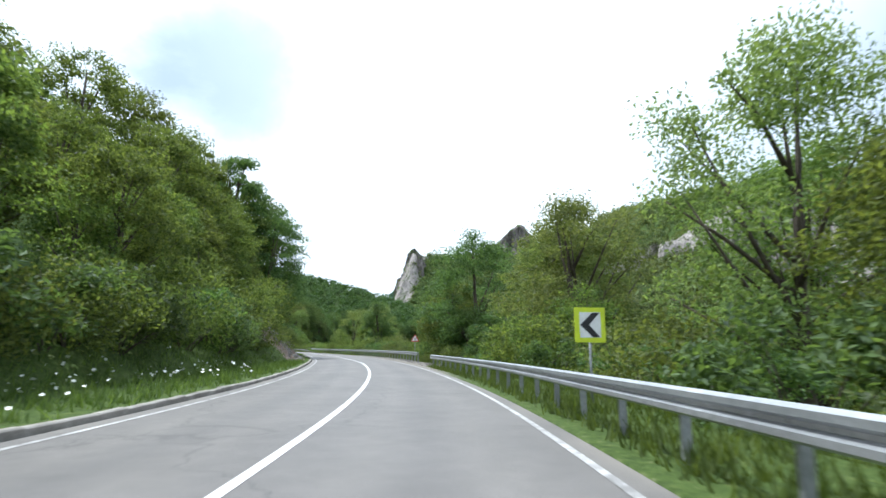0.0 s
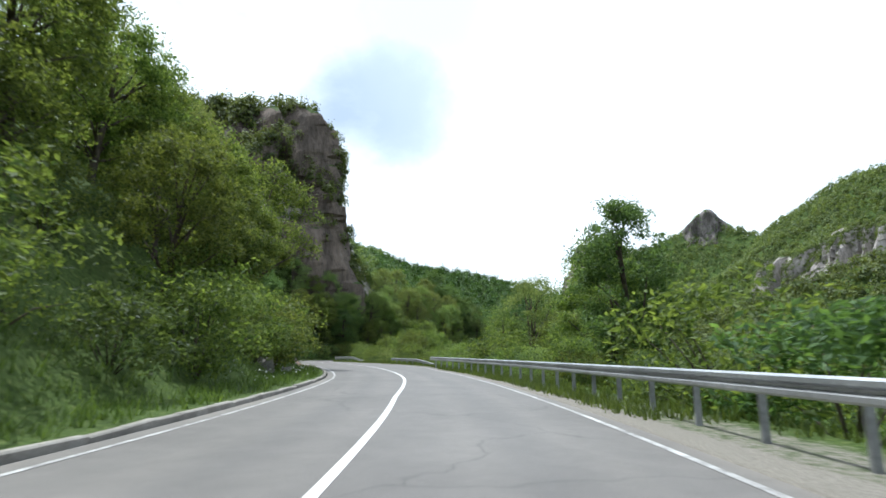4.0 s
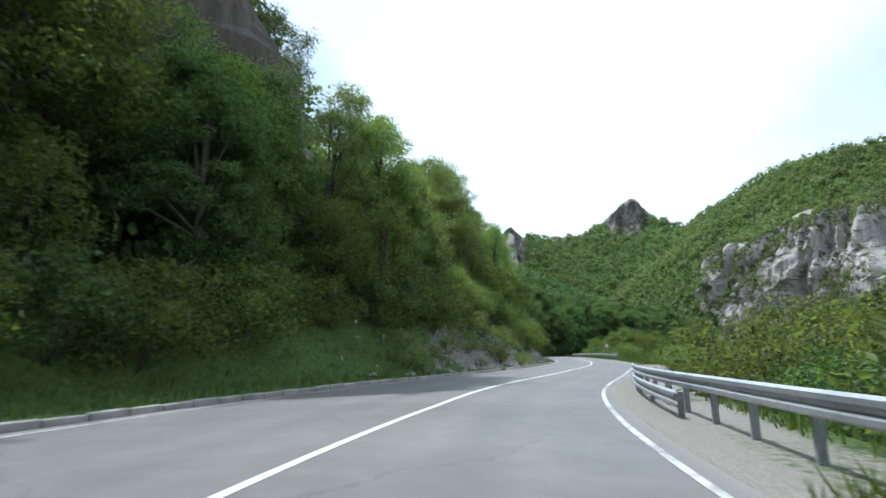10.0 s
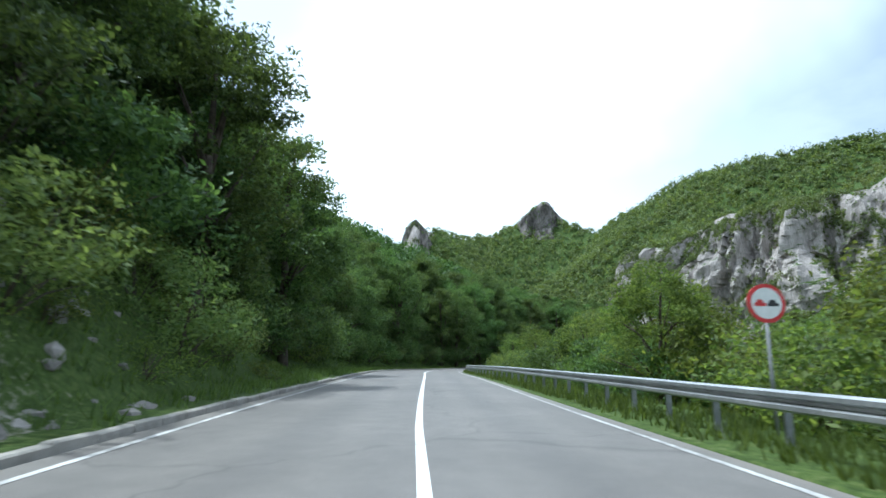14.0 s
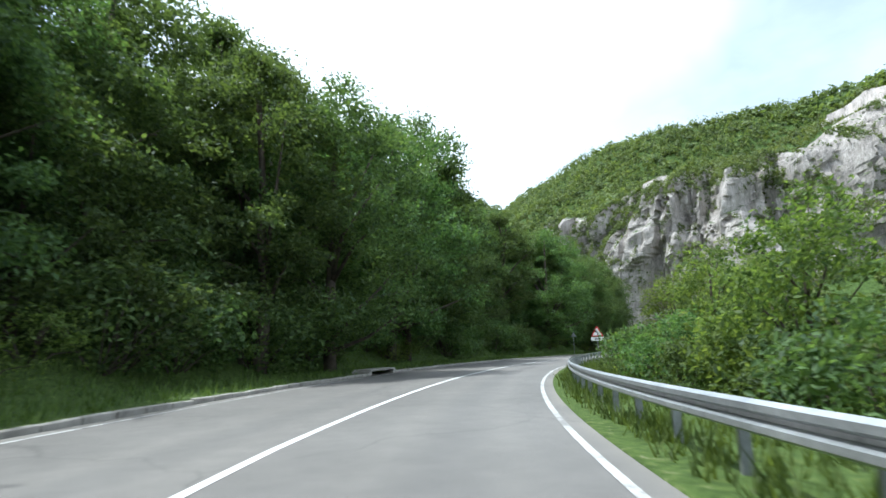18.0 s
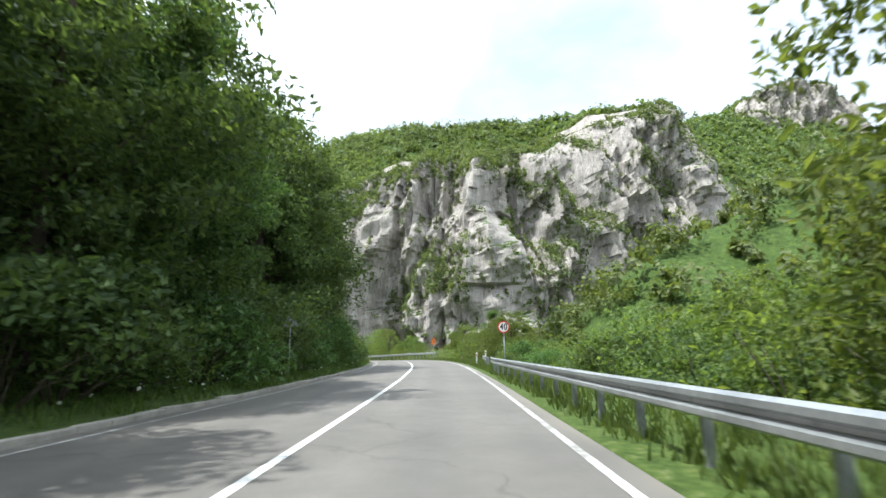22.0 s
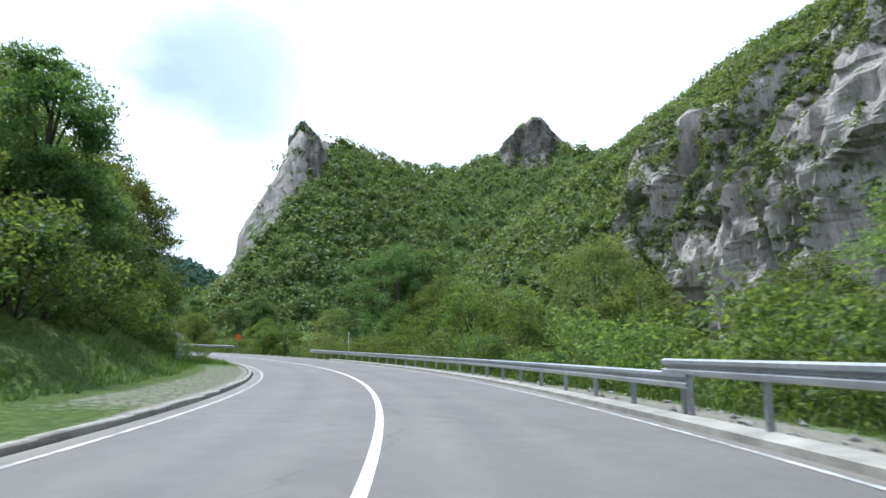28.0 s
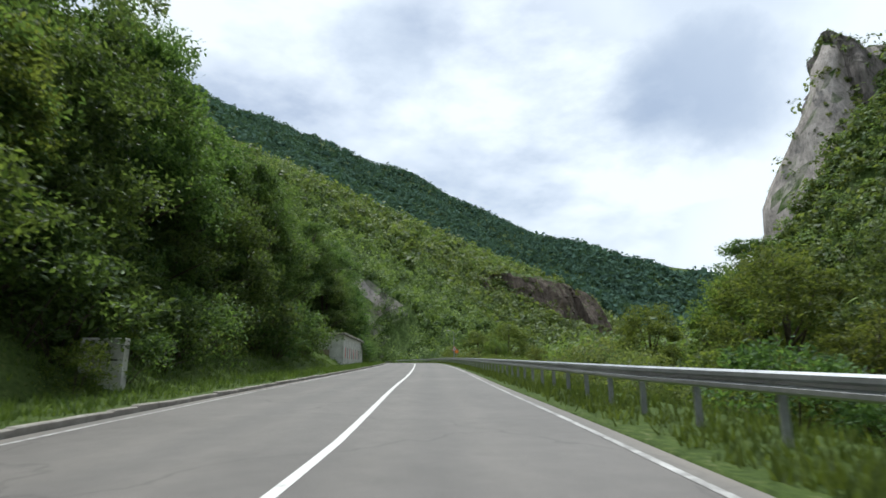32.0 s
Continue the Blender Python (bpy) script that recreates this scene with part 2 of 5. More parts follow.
    wob.inputs["Scale"].default_value, wob.inputs["Detail"].default_value = 0.6, 6.0
    l.new(p, wob.inputs["Vector"])
    l.new(wob.outputs["Color"], shaken.inputs[0])
    shaken.inputs[1].default_value = (2.4, 2.4, 0)
    l.new(p, shaken.inputs[2])
    l.new(shaken.outputs[0], edge.inputs["Vector"])
    seam = ramp(n, l, edge.outputs["Distance"], [(0.0, (0.55, 0.55, 0.55)), (0.006, (1, 1, 1))])
    c = mix(n, l, 0.75, c, seam, 'MULTIPLY')
    l.new(mix(n, l, sep.outputs[1], c, (0.225, 0.20, 0.165)), b.inputs["Base Color"])
    bump(n, l, b, grit, 0.35, 0.004)
    return m


def verge_material():
    """Grass, bare earth and scree, laid by the vertex colour bands of the banks."""
    m, n, l, b = material("verge", 0.92, 0.0, 0.15)
    g = n.new("ShaderNodeNewGeometry")
    p = g.outputs["Position"]
    at = n.new("ShaderNodeVertexColor")
    at.layer_name = "cover"
    sep = n.new("ShaderNodeSeparateColor")
    l.new(at.outputs[0], sep.inputs[0])
    mid, fine, grit = noise_node(n, l, 0.7, 6, p), noise_node(n, l, 6.0, 6, p), noise_node(n, l, 30.0, 4, p)
    grass = ramp(n, l, fine, [(0.3, (0.028, 0.046, 0.010)), (0.55, (0.065, 0.098, 0.022)), (0.75, (0.125, 0.14, 0.042))])
    scree = ramp(n, l, fine, [(0.28, (0.08, 0.055, 0.042)), (0.5, (0.21, 0.15, 0.115)), (0.72, (0.40, 0.34, 0.285))])
    red = ramp(n, l, mid, [(0.35, (1.0, 0.98, 0.95)), (0.65, (1.06, 0.87, 0.72))])
    grey_ = ramp(n, l, fine, [(0.28, (0.07, 0.065, 0.055)), (0.5, (0.165, 0.15, 0.13)), (0.72, (0.34, 0.325, 0.30))])
    scree = mix(n, l, sep.outputs[2], grey_, mix(n, l, 1.0, scree, red, 'MULTIPLY'))
    gravel = ramp(n, l, grit, [(0.3, (0.12, 0.11, 0.09)), (0.7, (0.29, 0.265, 0.225))])
    def band(channel, spread):
        a = n.new("ShaderNodeMath")
        a.operation = 'MULTIPLY_ADD'
        l.new(fine, a.inputs[0])
        a.inputs[1].default_value = spread
        l.new(channel, a.inputs[2])
        return ramp(n, l, a.outputs[0], [(0.5 + spread * 0.35, (0, 0, 0)), (0.5 + spread * 0.65, (1, 1, 1))])
    c = mix(n, l, band(sep.outputs[0], 0.9), grass, scree)
    c = mix(n, l, band(sep.outputs[1], 0.6), c, gravel)
    l.new(c, b.inputs["Base Color"])
    bump(n, l, b, fine, 0.7, 0.12)
    return m


HILL, ASPHALT, VERGE = hill_material("wooded_hill", 0.66, 0.16), asphalt_material(), verge_material()
ROCK = hill_material("crag", 0.98, 0.2)
# crag rock in darker greys: the backlit shade of pinnacle and summit
SHADED_ROCK = hill_material("shaded_crag", 0.96, 0.3, ((0.085, 0.078, 0.076), (0.175, 0.160, 0.154), (0.27, 0.245, 0.235), (0.35, 0.32, 0.305)))
# brown rock, darkened further for the backlit shade on the west cliff
BROWN_SHADE_ROCK = hill_material("brown_shade_crag", 0.90, 0.2, ((0.055, 0.048, 0.042), (0.12, 0.10, 0.085), (0.19, 0.155, 0.13), (0.27, 0.235, 0.205)))


def worn_paint(name, low, high):
    """Road paint rubbed through to the asphalt in patches."""
    m, n, l, b = material(name, 0.65, 0.0, 0.3)
    p = place_of(n)
    big, mid, fine = noise_node(n, l, 0.35, 3, p), noise_node(n, l, 3.0, 7, p, 0.75), noise_node(n, l, 45.0, 3, p)
    a = n.new("ShaderNodeMath")
    a.operation = 'MULTIPLY_ADD'
    l.new(big, a.inputs[0])
    a.inputs[1].default_value = 0.5
    l.new(mid, a.inputs[2])
    keep = ramp(n, l, a.outputs[0], [(low, (0, 0, 0)), (high, (1, 1, 1))])
    white = ramp(n, l, fine, [(0.3, (0.54, 0.53, 0.50)), (0.7, (0.74, 0.73, 0.70))])
    l.new(mix(n, l, keep, (0.20, 0.19, 0.18), white), b.inputs["Base Color"])
    return m


PAINT, EDGE_PAINT = worn_paint("road_paint", 0.50, 0.66), worn_paint("edge_paint", 0.60, 0.98)
KERB = mottled("kerb_concrete", (0.20, 0.185, 0.16), (0.38, 0.355, 0.31), 1.4, 0.9, fine=30, relief=0.5)


def streaked(name):
    """Concrete with dark runs of rain down it."""
    m, n, l, b = material(name, 0.88, 0.0, 0.2)
    p = place_of(n)
    s = n.new("ShaderNodeMapping")
    s.inputs["Scale"].default_value = (0.8, 0.8, 0.07)
    l.new(p, s.inputs["Vector"])
    run, big, fine = noise_node(n, l, 1.5, 7, s.outputs[0], 0.7), noise_node(n, l, 0.4, 4, p), noise_node(n, l, 14, 5, p)
    c = ramp(n, l, big, [(0.3, (0.30, 0.29, 0.27)), (0.7, (0.44, 0.425, 0.40))])
    c = mix(n, l, 1.0, c, ramp(n, l, run, [(0.36, (0.52, 0.50, 0.48)), (0.50, (1, 1, 1))]), 'MULTIPLY')
    c = mix(n, l, 1.0, c, ramp(n, l, fine, [(0.3, (0.85, 0.85, 0.85)), (0.7, (1.08, 1.08, 1.08))]), 'MULTIPLY')
    l.new(c, b.inputs["Base Color"])
    bump(n, l, b, fine, 0.4, 0.01)
    return m


STREAKED = streaked("stained_wall_concrete")
ZINC = mottled("galvanised_steel", (0.36, 0.37, 0.38), (0.52, 0.53, 0.54), 0.8, 0.42, 0.75, fine=14, relief=0.05)
DULL = mottled("weathered_zinc", (0.22, 0.225, 0.23), (0.36, 0.365, 0.37), 1.2, 0.6, 0.4, fine=14, relief=0.05)
BARK = mottled("bark", (0.045, 0.036, 0.028), (0.13, 0.105, 0.08), 2.0, 0.95, fine=18, relief=0.8, depth=0.02)
STONE = mottled("limestone", (0.13, 0.12, 0.11), (0.38, 0.35, 0.32), 1.1, 0.9, fine=7, relief=0.9, depth=0.06)
LEAF = leaf_material("leaf", (0.036, 0.064, 0.018), (0.165, 0.215, 0.060), 0.50)
LEAF_DARK = leaf_material("leaf_dark", (0.030, 0.058, 0.023), (0.125, 0.192, 0.064), 0.44)
LEAF_PALE = leaf_material("leaf_pale", (0.075, 0.12, 0.040), (0.21, 0.265, 0.10), 0.48)
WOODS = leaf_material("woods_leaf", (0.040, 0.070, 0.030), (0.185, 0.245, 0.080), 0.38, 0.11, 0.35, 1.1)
# the woods leaf again, darkened to carry the shade of the slopes
WOODS_SHADED = leaf_material("shaded_woods_leaf", (0.022, 0.046, 0.013), (0.085, 0.140, 0.034), 0.3)
# far woods: haze and cloud shadow put into a blue-green leaf colour
HAZED_WOODS = leaf_material("conifer", (0.066, 0.122, 0.108), (0.115, 0.190, 0.148), 0.15, 0.03, 0.2, 0.8, 0.95, 0.05)
GRASS = leaf_material("grass_blade", (0.036, 0.064, 0.015), (0.125, 0.175, 0.046), 0.4)


def plain(name, colour, rough=0.5, metal=0.0):
    m, n, l, b = material(name, rough, metal, 0.4)
    p = n.new("ShaderNodeTexCoord").outputs["Object"]
    f = noise_node(n, l, 6, 5, p)
    lo, hi = tuple(c * 0.86 for c in colour), tuple(min(1, c * 1.06) for c in colour)
    l.new(ramp(n, l, f, [(0.3, lo), (0.7, hi)]), b.inputs["Base Color"])
    return m


WHITE, BLACK, RED = plain("sign_white", (0.78, 0.78, 0.76)), plain("sign_black", (0.02, 0.02, 0.02)), plain("sign_red", (0.55, 0.03, 0.03))
YELLOW, ORANGE = plain("sign_yellow", (0.62, 0.72, 0.02)), plain("sign_orange", (0.80, 0.25, 0.02))


# ---- mesh helpers ----
def mesh_of(name, verts, faces, mats, smooth=False, index=None):
    me = bpy.data.meshes.new(name)
    me.from_pydata(np.asarray(verts, float).tolist(), [], [list(map(int, f)) for f in faces] if not isinstance(faces, np.ndarray) else faces.tolist())
    for m in mats if isinstance(mats, (list, tuple)) else [mats]:
        me.materials.append(m)
    if index is not None:
        me.polygons.foreach_set("material_index", np.asarray(index, np.int32))
    if smooth:
        me.polygons.foreach_set("use_smooth", np.ones(len(me.polygons), bool))
    me.update()
    return me


def joined(name, pieces, mats, smooth=False):
    """One mesh from (verts, faces, material index) pieces."""
    vs, fs, ix, k = [], [], [], 0
    for v, f, i in pieces:
        v = np.asarray(v, float)
        vs.append(v)
        fs += [[int(a) + k for a in q] for q in f]
        ix += [i] * len(f)
        k += len(v)
    return mesh_of(name, np.concatenate(vs), fs, mats, smooth, ix)


def part(name, data, parent, label="", m=None):
    ob = new(name, data)
    ob.parent = parent
    if m is not None:
        ob.matrix_basis = m
    return tagged(ob, label) if label else ob


def box(x0, x1, y0, y1, z0, z1, chamfer=0.0):
    """A block with its upper edges chamfered."""
    c = chamfer
    if not c:
        v = [(x, y, z) for z in (z0, z1) for x, y in ((x0, y0), (x1, y0), (x1, y1), (x0, y1))]
        return v, [(3, 2, 1, 0), (4, 5, 6, 7), (0, 1, 5, 4), (1, 2, 6, 5), (2, 3, 7, 6), (3, 0, 4, 7)]
    v = [(x, y, z0) for x, y in ((x0, y0), (x1, y0), (x1, y1), (x0, y1))]
    v += [(x, y, z1 - c) for x, y in ((x0, y0), (x1, y0), (x1, y1), (x0, y1))]
    v += [(x, y, z1) for x, y in ((x0 + c, y0 + c), (x1 - c, y0 + c), (x1 - c, y1 - c), (x0 + c, y1 - c))]
    f = [(3, 2, 1, 0), (8, 9, 10, 11)]
    for a in (0, 4):
        f += [(a + i, a + (i + 1) % 4, a + 4 + (i + 1) % 4, a + 4 + i) for i in range(4)]
    return v, f


def tube(points, radii, sides=7):
    """A tapered tube along points."""
    P = np.asarray(points, float)
    v, f = [], []
    for i, (p, r) in enumerate(zip(P, radii)):
        d = P[min(i + 1, len(P) - 1)] - P[max(i - 1, 0)]
        d = d / (np.linalg.norm(d) + 1e-9)
        a = np.cross(d, (0.3, 1, 0.1) if abs(d[1]) < 0.9 else (1, 0.2, 0))
        a /= np.linalg.norm(a)
        b = np.cross(d, a)
        v += [p + r * (math.cos(k) * a + math.sin(k) * b) for k in np.linspace(0, 2 * math.pi, sides, endpoint=False)]
    for i in range(len(P) - 1):
        f += [(i * sides + k, i * sides + (k + 1) % sides, (i + 1) * sides + (k + 1) % sides, (i + 1) * sides + k) for k in range(sides)]
    f += [tuple(range(sides - 1, -1, -1)), tuple(range((len(P) - 1) * sides, len(P) * sides))]
    return v, f


LATTICE = np.random.default_rng(7).random((64, 64, 64))


def smooth_noise(x, y, z=0.0):
    """Value noise, 0 to 1, on arrays."""
    x, y, z = np.broadcast_arrays(np.asarray(x, float), np.asarray(y, float), np.asarray(z, float))
    i, j, k = (np.floor(a).astype(int) for a in (x, y, z))
    u, v, w = (a - b for a, b in ((x, i), (y, j), (z, k)))
    u, v, w = (a * a * (3 - 2 * a) for a in (u, v, w))
    r = 0
    for di, a in ((0, 1 - u), (1, u)):
        for dj, b in ((0, 1 - v), (1, v)):
            for dk, c in ((0, 1 - w), (1, w)):
                r = r + a * b * c * LATTICE[(i + di) % 64, (j + dj) % 64, (k + dk) % 64]
    return r


def rough_noise(x, y, z=0.0, octaves=4):
    r, a, n = 0, 1.0, 0
    for o in range(octaves):
        r, n = r + a * smooth_noise(x * 2 ** o + 9.1 * o, y * 2 ** o + 3.7 * o, z * 2 ** o), n + a
        a *= 0.5
    return r / n


# ---- the road's line ----
LINE = np.array([(-1.2, -80, 0), (-1.3, -52.5, 0), (-1.5, -30, 0), (-1.8, -8.0, 0.00), (-2.3, 14.3, -0.11), (-4.9, 36.5, -0.17), (-9.2, 58.5, -0.15), (-14.9, 80.2, -0.14), (-21.4, 101.7, -0.17), (-30.2, 122.4, -0.12), (-42.3, 141.3, 0.03),
    (-56.9, 158.5, 0.11), (-70.2, 177.0, 0.03), (-77.8, 198.8, -0.10), (-77.4, 221.9, -0.20), (-71.9, 243.9, -0.26), (-66.5, 265.7, -0.24), (-63.8, 288.0, -0.14), (-62.9, 310.5, -0.04), (-61.9, 333.0, -0.03),
    (-60.8, 355.5, -0.17), (-58.0, 378.0, -0.42), (-52.0, 400.0, -0.59), (-42.2, 420.7, -0.57), (-28.7, 439.0, -0.49), (-13.6, 455.9, -0.46), (1.7, 472.3, -0.42), (16.9, 488.8, -0.28), (31.5, 505.8, -0.06), (44.6, 523.9, 0.11)] + [
    (55.2, 543.5, 0.07), (61.9, 564.8, -0.16), (64.2, 586.9, -0.42), (61.0, 609.0, -0.54), (52.8, 629.6, -0.44), (39.9, 647.6, -0.13),
    (24.5, 661.5, 0.27), (6.5, 675, 0.7), (-11.5, 688.5, 1.1), (-30, 702, 1.5), (-50, 716, 1.9), (-72, 730, 2.2), (-97, 744, 2.4), (-125, 756, 2.6), (-155, 765, 2.8)])


def spline(P, step):
    P = np.asarray(P)
    Q = np.vstack([2 * P[0] - P[1], P, 2 * P[-1] - P[-2]])
    out = []
    for i in range(1, len(Q) - 2):
        for u in np.arange(0, 1, step):
            a, b, c, d = Q[i - 1:i + 3]
            out.append(0.5 * (2 * b + u * (c - a) + u * u * (2 * a - 5 * b + 4 * c - d) + u ** 3 * (3 * b - a + d - 3 * c)))
    return np.array(out + [P[-1]])


ROAD = spline(LINE, 1 / 24)
gap = np.hypot(*np.diff(ROAD[:, :2], axis=0).T)
ROAD_S = np.concatenate([[0], np.cumsum(gap)]) - 80.0       # metres along, 0 where the walk begins
S_ALL = np.arange(math.ceil(ROAD_S[0]), ROAD_S[-1], 1.0)
RX, RY, RZ = (np.interp(S_ALL, ROAD_S, ROAD[:, i]) for i in range(3))
kern = np.ones(9) / 9
RX, RY, RZ = (np.convolve(np.pad(a, 4, 'reflect', reflect_type='odd'), kern, 'valid') for a in (RX, RY, RZ))
TX, TY = np.gradient(RX), np.gradient(RY)
tn = np.hypot(TX, TY)
TX, TY = TX / tn, TY / tn


def on_road(s, l, z=0.0):
    """World place s metres along, l metres right of the centre line, z above it."""
    s = np.asarray(s, float)
    x, y, h, a, b = (np.interp(s, S_ALL, q) for q in (RX, RY, RZ, TX, TY))
    return np.stack(np.broadcast_arrays(x + b * l, y - a * l, h + z), -1)


def heading(s):
    """Degrees to the left of +y."""
    return math.degrees(math.atan2(-np.interp(s, S_ALL, TX), np.interp(s, S_ALL, TY)))


def table(rows):
    a = np.array(rows, float)
    return lambda s: np.interp(s, a[:, 0], a[:, 1])


RIGHT_EDGE = table([(-60, 3.6), (50, 3.8), (120, 3.8), (134, 4.2), (143, 5.6), (154, 5.6), (165, 4.8), (175, 4.3), (190, 4.1), (210, 4.5), (235, 4.2), (300, 4.3), (330, 3.8), (390, 3.3), (440, 3.9), (510, 3.7), (560, 4.3), (612, 4.4), (628, 4.9), (645, 5.1), (690, 5.0), (715, 4.7), (740, 4.4), (1000, 4.2)])
LEFT_EDGE = table([(-60, 3.6), (20, 4.2), (45, 4.6), (120, 4.4), (150, 5.0), (185, 6.0), (215, 7.2), (240, 6.2), (275, 5.2), (300, 4.3), (320, 4.3), (380, 5.4), (430, 6.0), (470, 6.0), (510, 4.6), (545, 3.9), (620, 3.8), (645, 4.3), (672, 4.4), (700, 4.5), (745, 5.2), (1000, 4.6)])
RAIL_OFF = table([(-60, 4.7), (10, 4.6), (60, 5.3), (125, 5.2), (141, 5.6), (190, 5.0), (215, 5.6), (235, 5.6), (256, 5.0), (310, 5.2), (330, 5.3), (380, 4.2), (445, 5.0), (500, 4.6), (535, 4.7), (552, 5.9), (590, 6.4), (630, 5.7), (655, 5.7), (690, 6.0), (722, 7.6), (728, 7.6), (745, 6.0), (1000, 5.6)])


# ---- the land ----
def banks(rows):
    a = np.array(rows, float)
    return lambda s: [np.interp(s, a[:, 0], a[:, i]) for i in range(1, a.shape[1])]


# along, flat verge, bank slope, bank height, slope above, greatest height
LEFT = banks([(-80, 4, .5, 3, .7, 55), (40, 3, .7, 4, .8, 60), (58, 1.2, 1.1, 4, .75, 60), (90, 1.2, 1.1, 4, .75, 60), (110, 2.5, 1, 5, .8, 60), (136, 2.2, 1, 6, .8, 60), (143, 1.0, 1.2, 8.5, .85, 66),
              (185, 1.2, 1.2, 6, .85, 66), (202, 1.3, 1.15, 5.5, .85, 66), (213, 3, .7, 4, .9, 66), (240, 3, .8, 4, .9, 60), (256, 1.8, 1.1, 4.2, .8, 56), (300, 1.4, 1.2, 6.0, .8, 60), (318, 1.1, 1.25, 7.5, .8, 64), (327, 1.2, 1.2, 6.5, .8, 64), (350, 3, .5, 3, .72, 66), (470, 3, .5, 3, .62, 62),
              (560, 3, .5, 3, .5, 45), (640, 3, .4, 2, .35, 26), (690, 3.6, .6, 2, .4, 22), (698, 3.1, 3, 4.2, .45, 22), (744, 3.4, 3, 3.6, .5, 26), (752, 3, .6, 3, .55, 40), (1000, 3, .6, 3, .5, 40)])


def ridge(x, y, pts, left, right):
    """Height of a ridge along pts; each side drops by (steepness, width of the steep part, slope below it)."""
    best, far = np.full(x.shape, -1e3), np.full(x.shape, 1e9)
    for (ax, ay, ah), (bx, by, bh) in zip(pts, pts[1:]):
        ux, uy = bx - ax, by - ay
        k = np.clip(((x - ax) * ux + (y - ay) * uy) / (ux * ux + uy * uy), 0, 1)
        d = np.hypot(x - ax - k * ux, y - ay - k * uy)
        on_left = ux * (y - ay) - uy * (x - ax) > 0
        h = ah + k * (bh - ah)
        drop = np.where(on_left, left[0] * np.minimum(d, left[1]) + left[2] * np.maximum(d - left[1], 0),
                        right[0] * np.minimum(d, right[1]) + right[2] * np.maximum(d - right[1], 0))
        best = np.where(d < far, h - drop, best)
        side = on_left if far[0] > 9e8 and not np.any(far < 9e8) else np.where(d < far, on_left, side)
        far = np.minimum(far, d)
    return best, side, far


def crest(x, y, pts, slope):
    """Height of a mountain crest along pts that falls evenly on both sides."""
    best = np.full(x.shape, -1e3)
    for (ax, ay, ah), (bx, by, bh) in zip(pts, pts[1:]):
        ux, uy = bx - ax, by - ay
        k = np.clip(((x - ax) * ux + (y - ay) * uy) / (ux * ux + uy * uy), 0, 1)
        best = np.maximum(best, ah + k * (bh - ah) - slope * np.hypot(x - ax - k * ux, y - ay - k * uy))
    return best


CLIFF_E = [(475, 690, 212), (445, 660, 206), (415, 640, 196), (345, 680, 168), (304, 684, 141), (262, 704, 136), (228, 752, 134), (205, 830, 120), (187, 862, 124), (196, 880, 118)]
CLIFF_B = [(-160, 208, 76), (-130, 226, 84), (-118, 242, 88), (-122, 253, 81), (-138, 262, 64)]
HIGH = [(940, 709, 400), (621, 742, 262), (520, 760, 268), (420, 850, 248), (355, 925, 250), (350, 985, 262), (326, 1030, 264), (250, 1150, 214), (174, 1251, 276), (110, 1215, 226), (41, 1174, 203)]
PIN = [(41, 1174, 203), (-5, 1085, 186), (-29, 1032, 178)]
PIN_TIP = [(-29, 1032, 178), (-59, 1007, 187)]
FAR_LEFT = [(-722, 608, 425), (-810, 817, 440), (-870, 981, 428), (-958, 1350, 455), (-867, 1538, 345), (-797, 1670, 308), (-657, 1999, 230), (-300, 2400, 150)]
LOW_LEFT = [(-330, 760, 150), (-348, 855, 138), (-357, 1015, 110), (-364, 1119, 100), (-337, 1202, 72), (-290, 1300, 40)]
MOUND = [(84, 542, 7), (100, 512, 20), (150, 488, 42)]
TALUS = [(-12, 352, 4), (60, 345, 30), (160, 330, 62)]
BEHIND = [(1300, 1300, 420), (500, 1700, 330), (-100, 2200, 260)]


def nearest(x, y):
    """Along, sideways (right is plus) and distance to the road of arrays of places."""
    s, l, d = (np.empty(len(x)) for _ in range(3))
    for i in range(0, len(x), 4000):
        q = (x[i:i + 4000, None] - RX) ** 2 + (y[i:i + 4000, None] - RY) ** 2
        j = q.argmin(1)
        dx, dy = x[i:i + 4000] - RX[j], y[i:i + 4000] - RY[j]
        s[i:i + 4000], d[i:i + 4000] = S_ALL[j], np.sqrt(q[np.arange(len(j)), j])
        l[i:i + 4000] = dx * TY[j] - dy * TX[j]
    return s, np.where(l < 0, -d, d), d


def land(x, y, s, l):
    base = np.interp(s, S_ALL, RZ)
    flat, bs, bh, us, cap = LEFT(s)
    d = np.maximum(-l - LEFT_EDGE(s) - 0.35, 0)
    e = np.maximum(d - flat, 0)
    w = bh / bs
    up = np.minimum(0.04 * np.minimum(d, flat) + bs * np.minimum(e, w) + us * np.maximum(e - w, 0), cap)
    up = np.minimum(up, cap - 0.25 * np.maximum(d - 120, 0))
    lumps = rough_noise(x / 9, y / 9, 0, 4) - 0.5
    left = up + lumps * np.clip(e * 0.6, 0, 5) + (rough_noise(x / 2.1, y / 2.1, 3, 3) - 0.5) * np.clip(e, 0, 1.3)
    g = np.maximum(l - RIGHT_EDGE(s) - 1.6, 0)
    right = -0.05 * np.minimum(g, 2) - 0.35 * np.clip(g - 2, 0, 10) + lumps * np.clip(g * 0.15, 0, 1.5)
    z = base + np.where(l < 0, left, right)
    wild = (rough_noise(x / 60, y / 60, 1, 5) - 0.5)
    e_z, e_front, e_far = ridge(x, y, CLIFF_E, (0, 1, 0), (-0.10, 60, 0.6))
    e_z = np.where(e_front & (e_far > 2), np.minimum(e_z, 20) - 0.42 * e_far, e_z)
    high = crest(x, y, HIGH, 0.85) + wild * 24
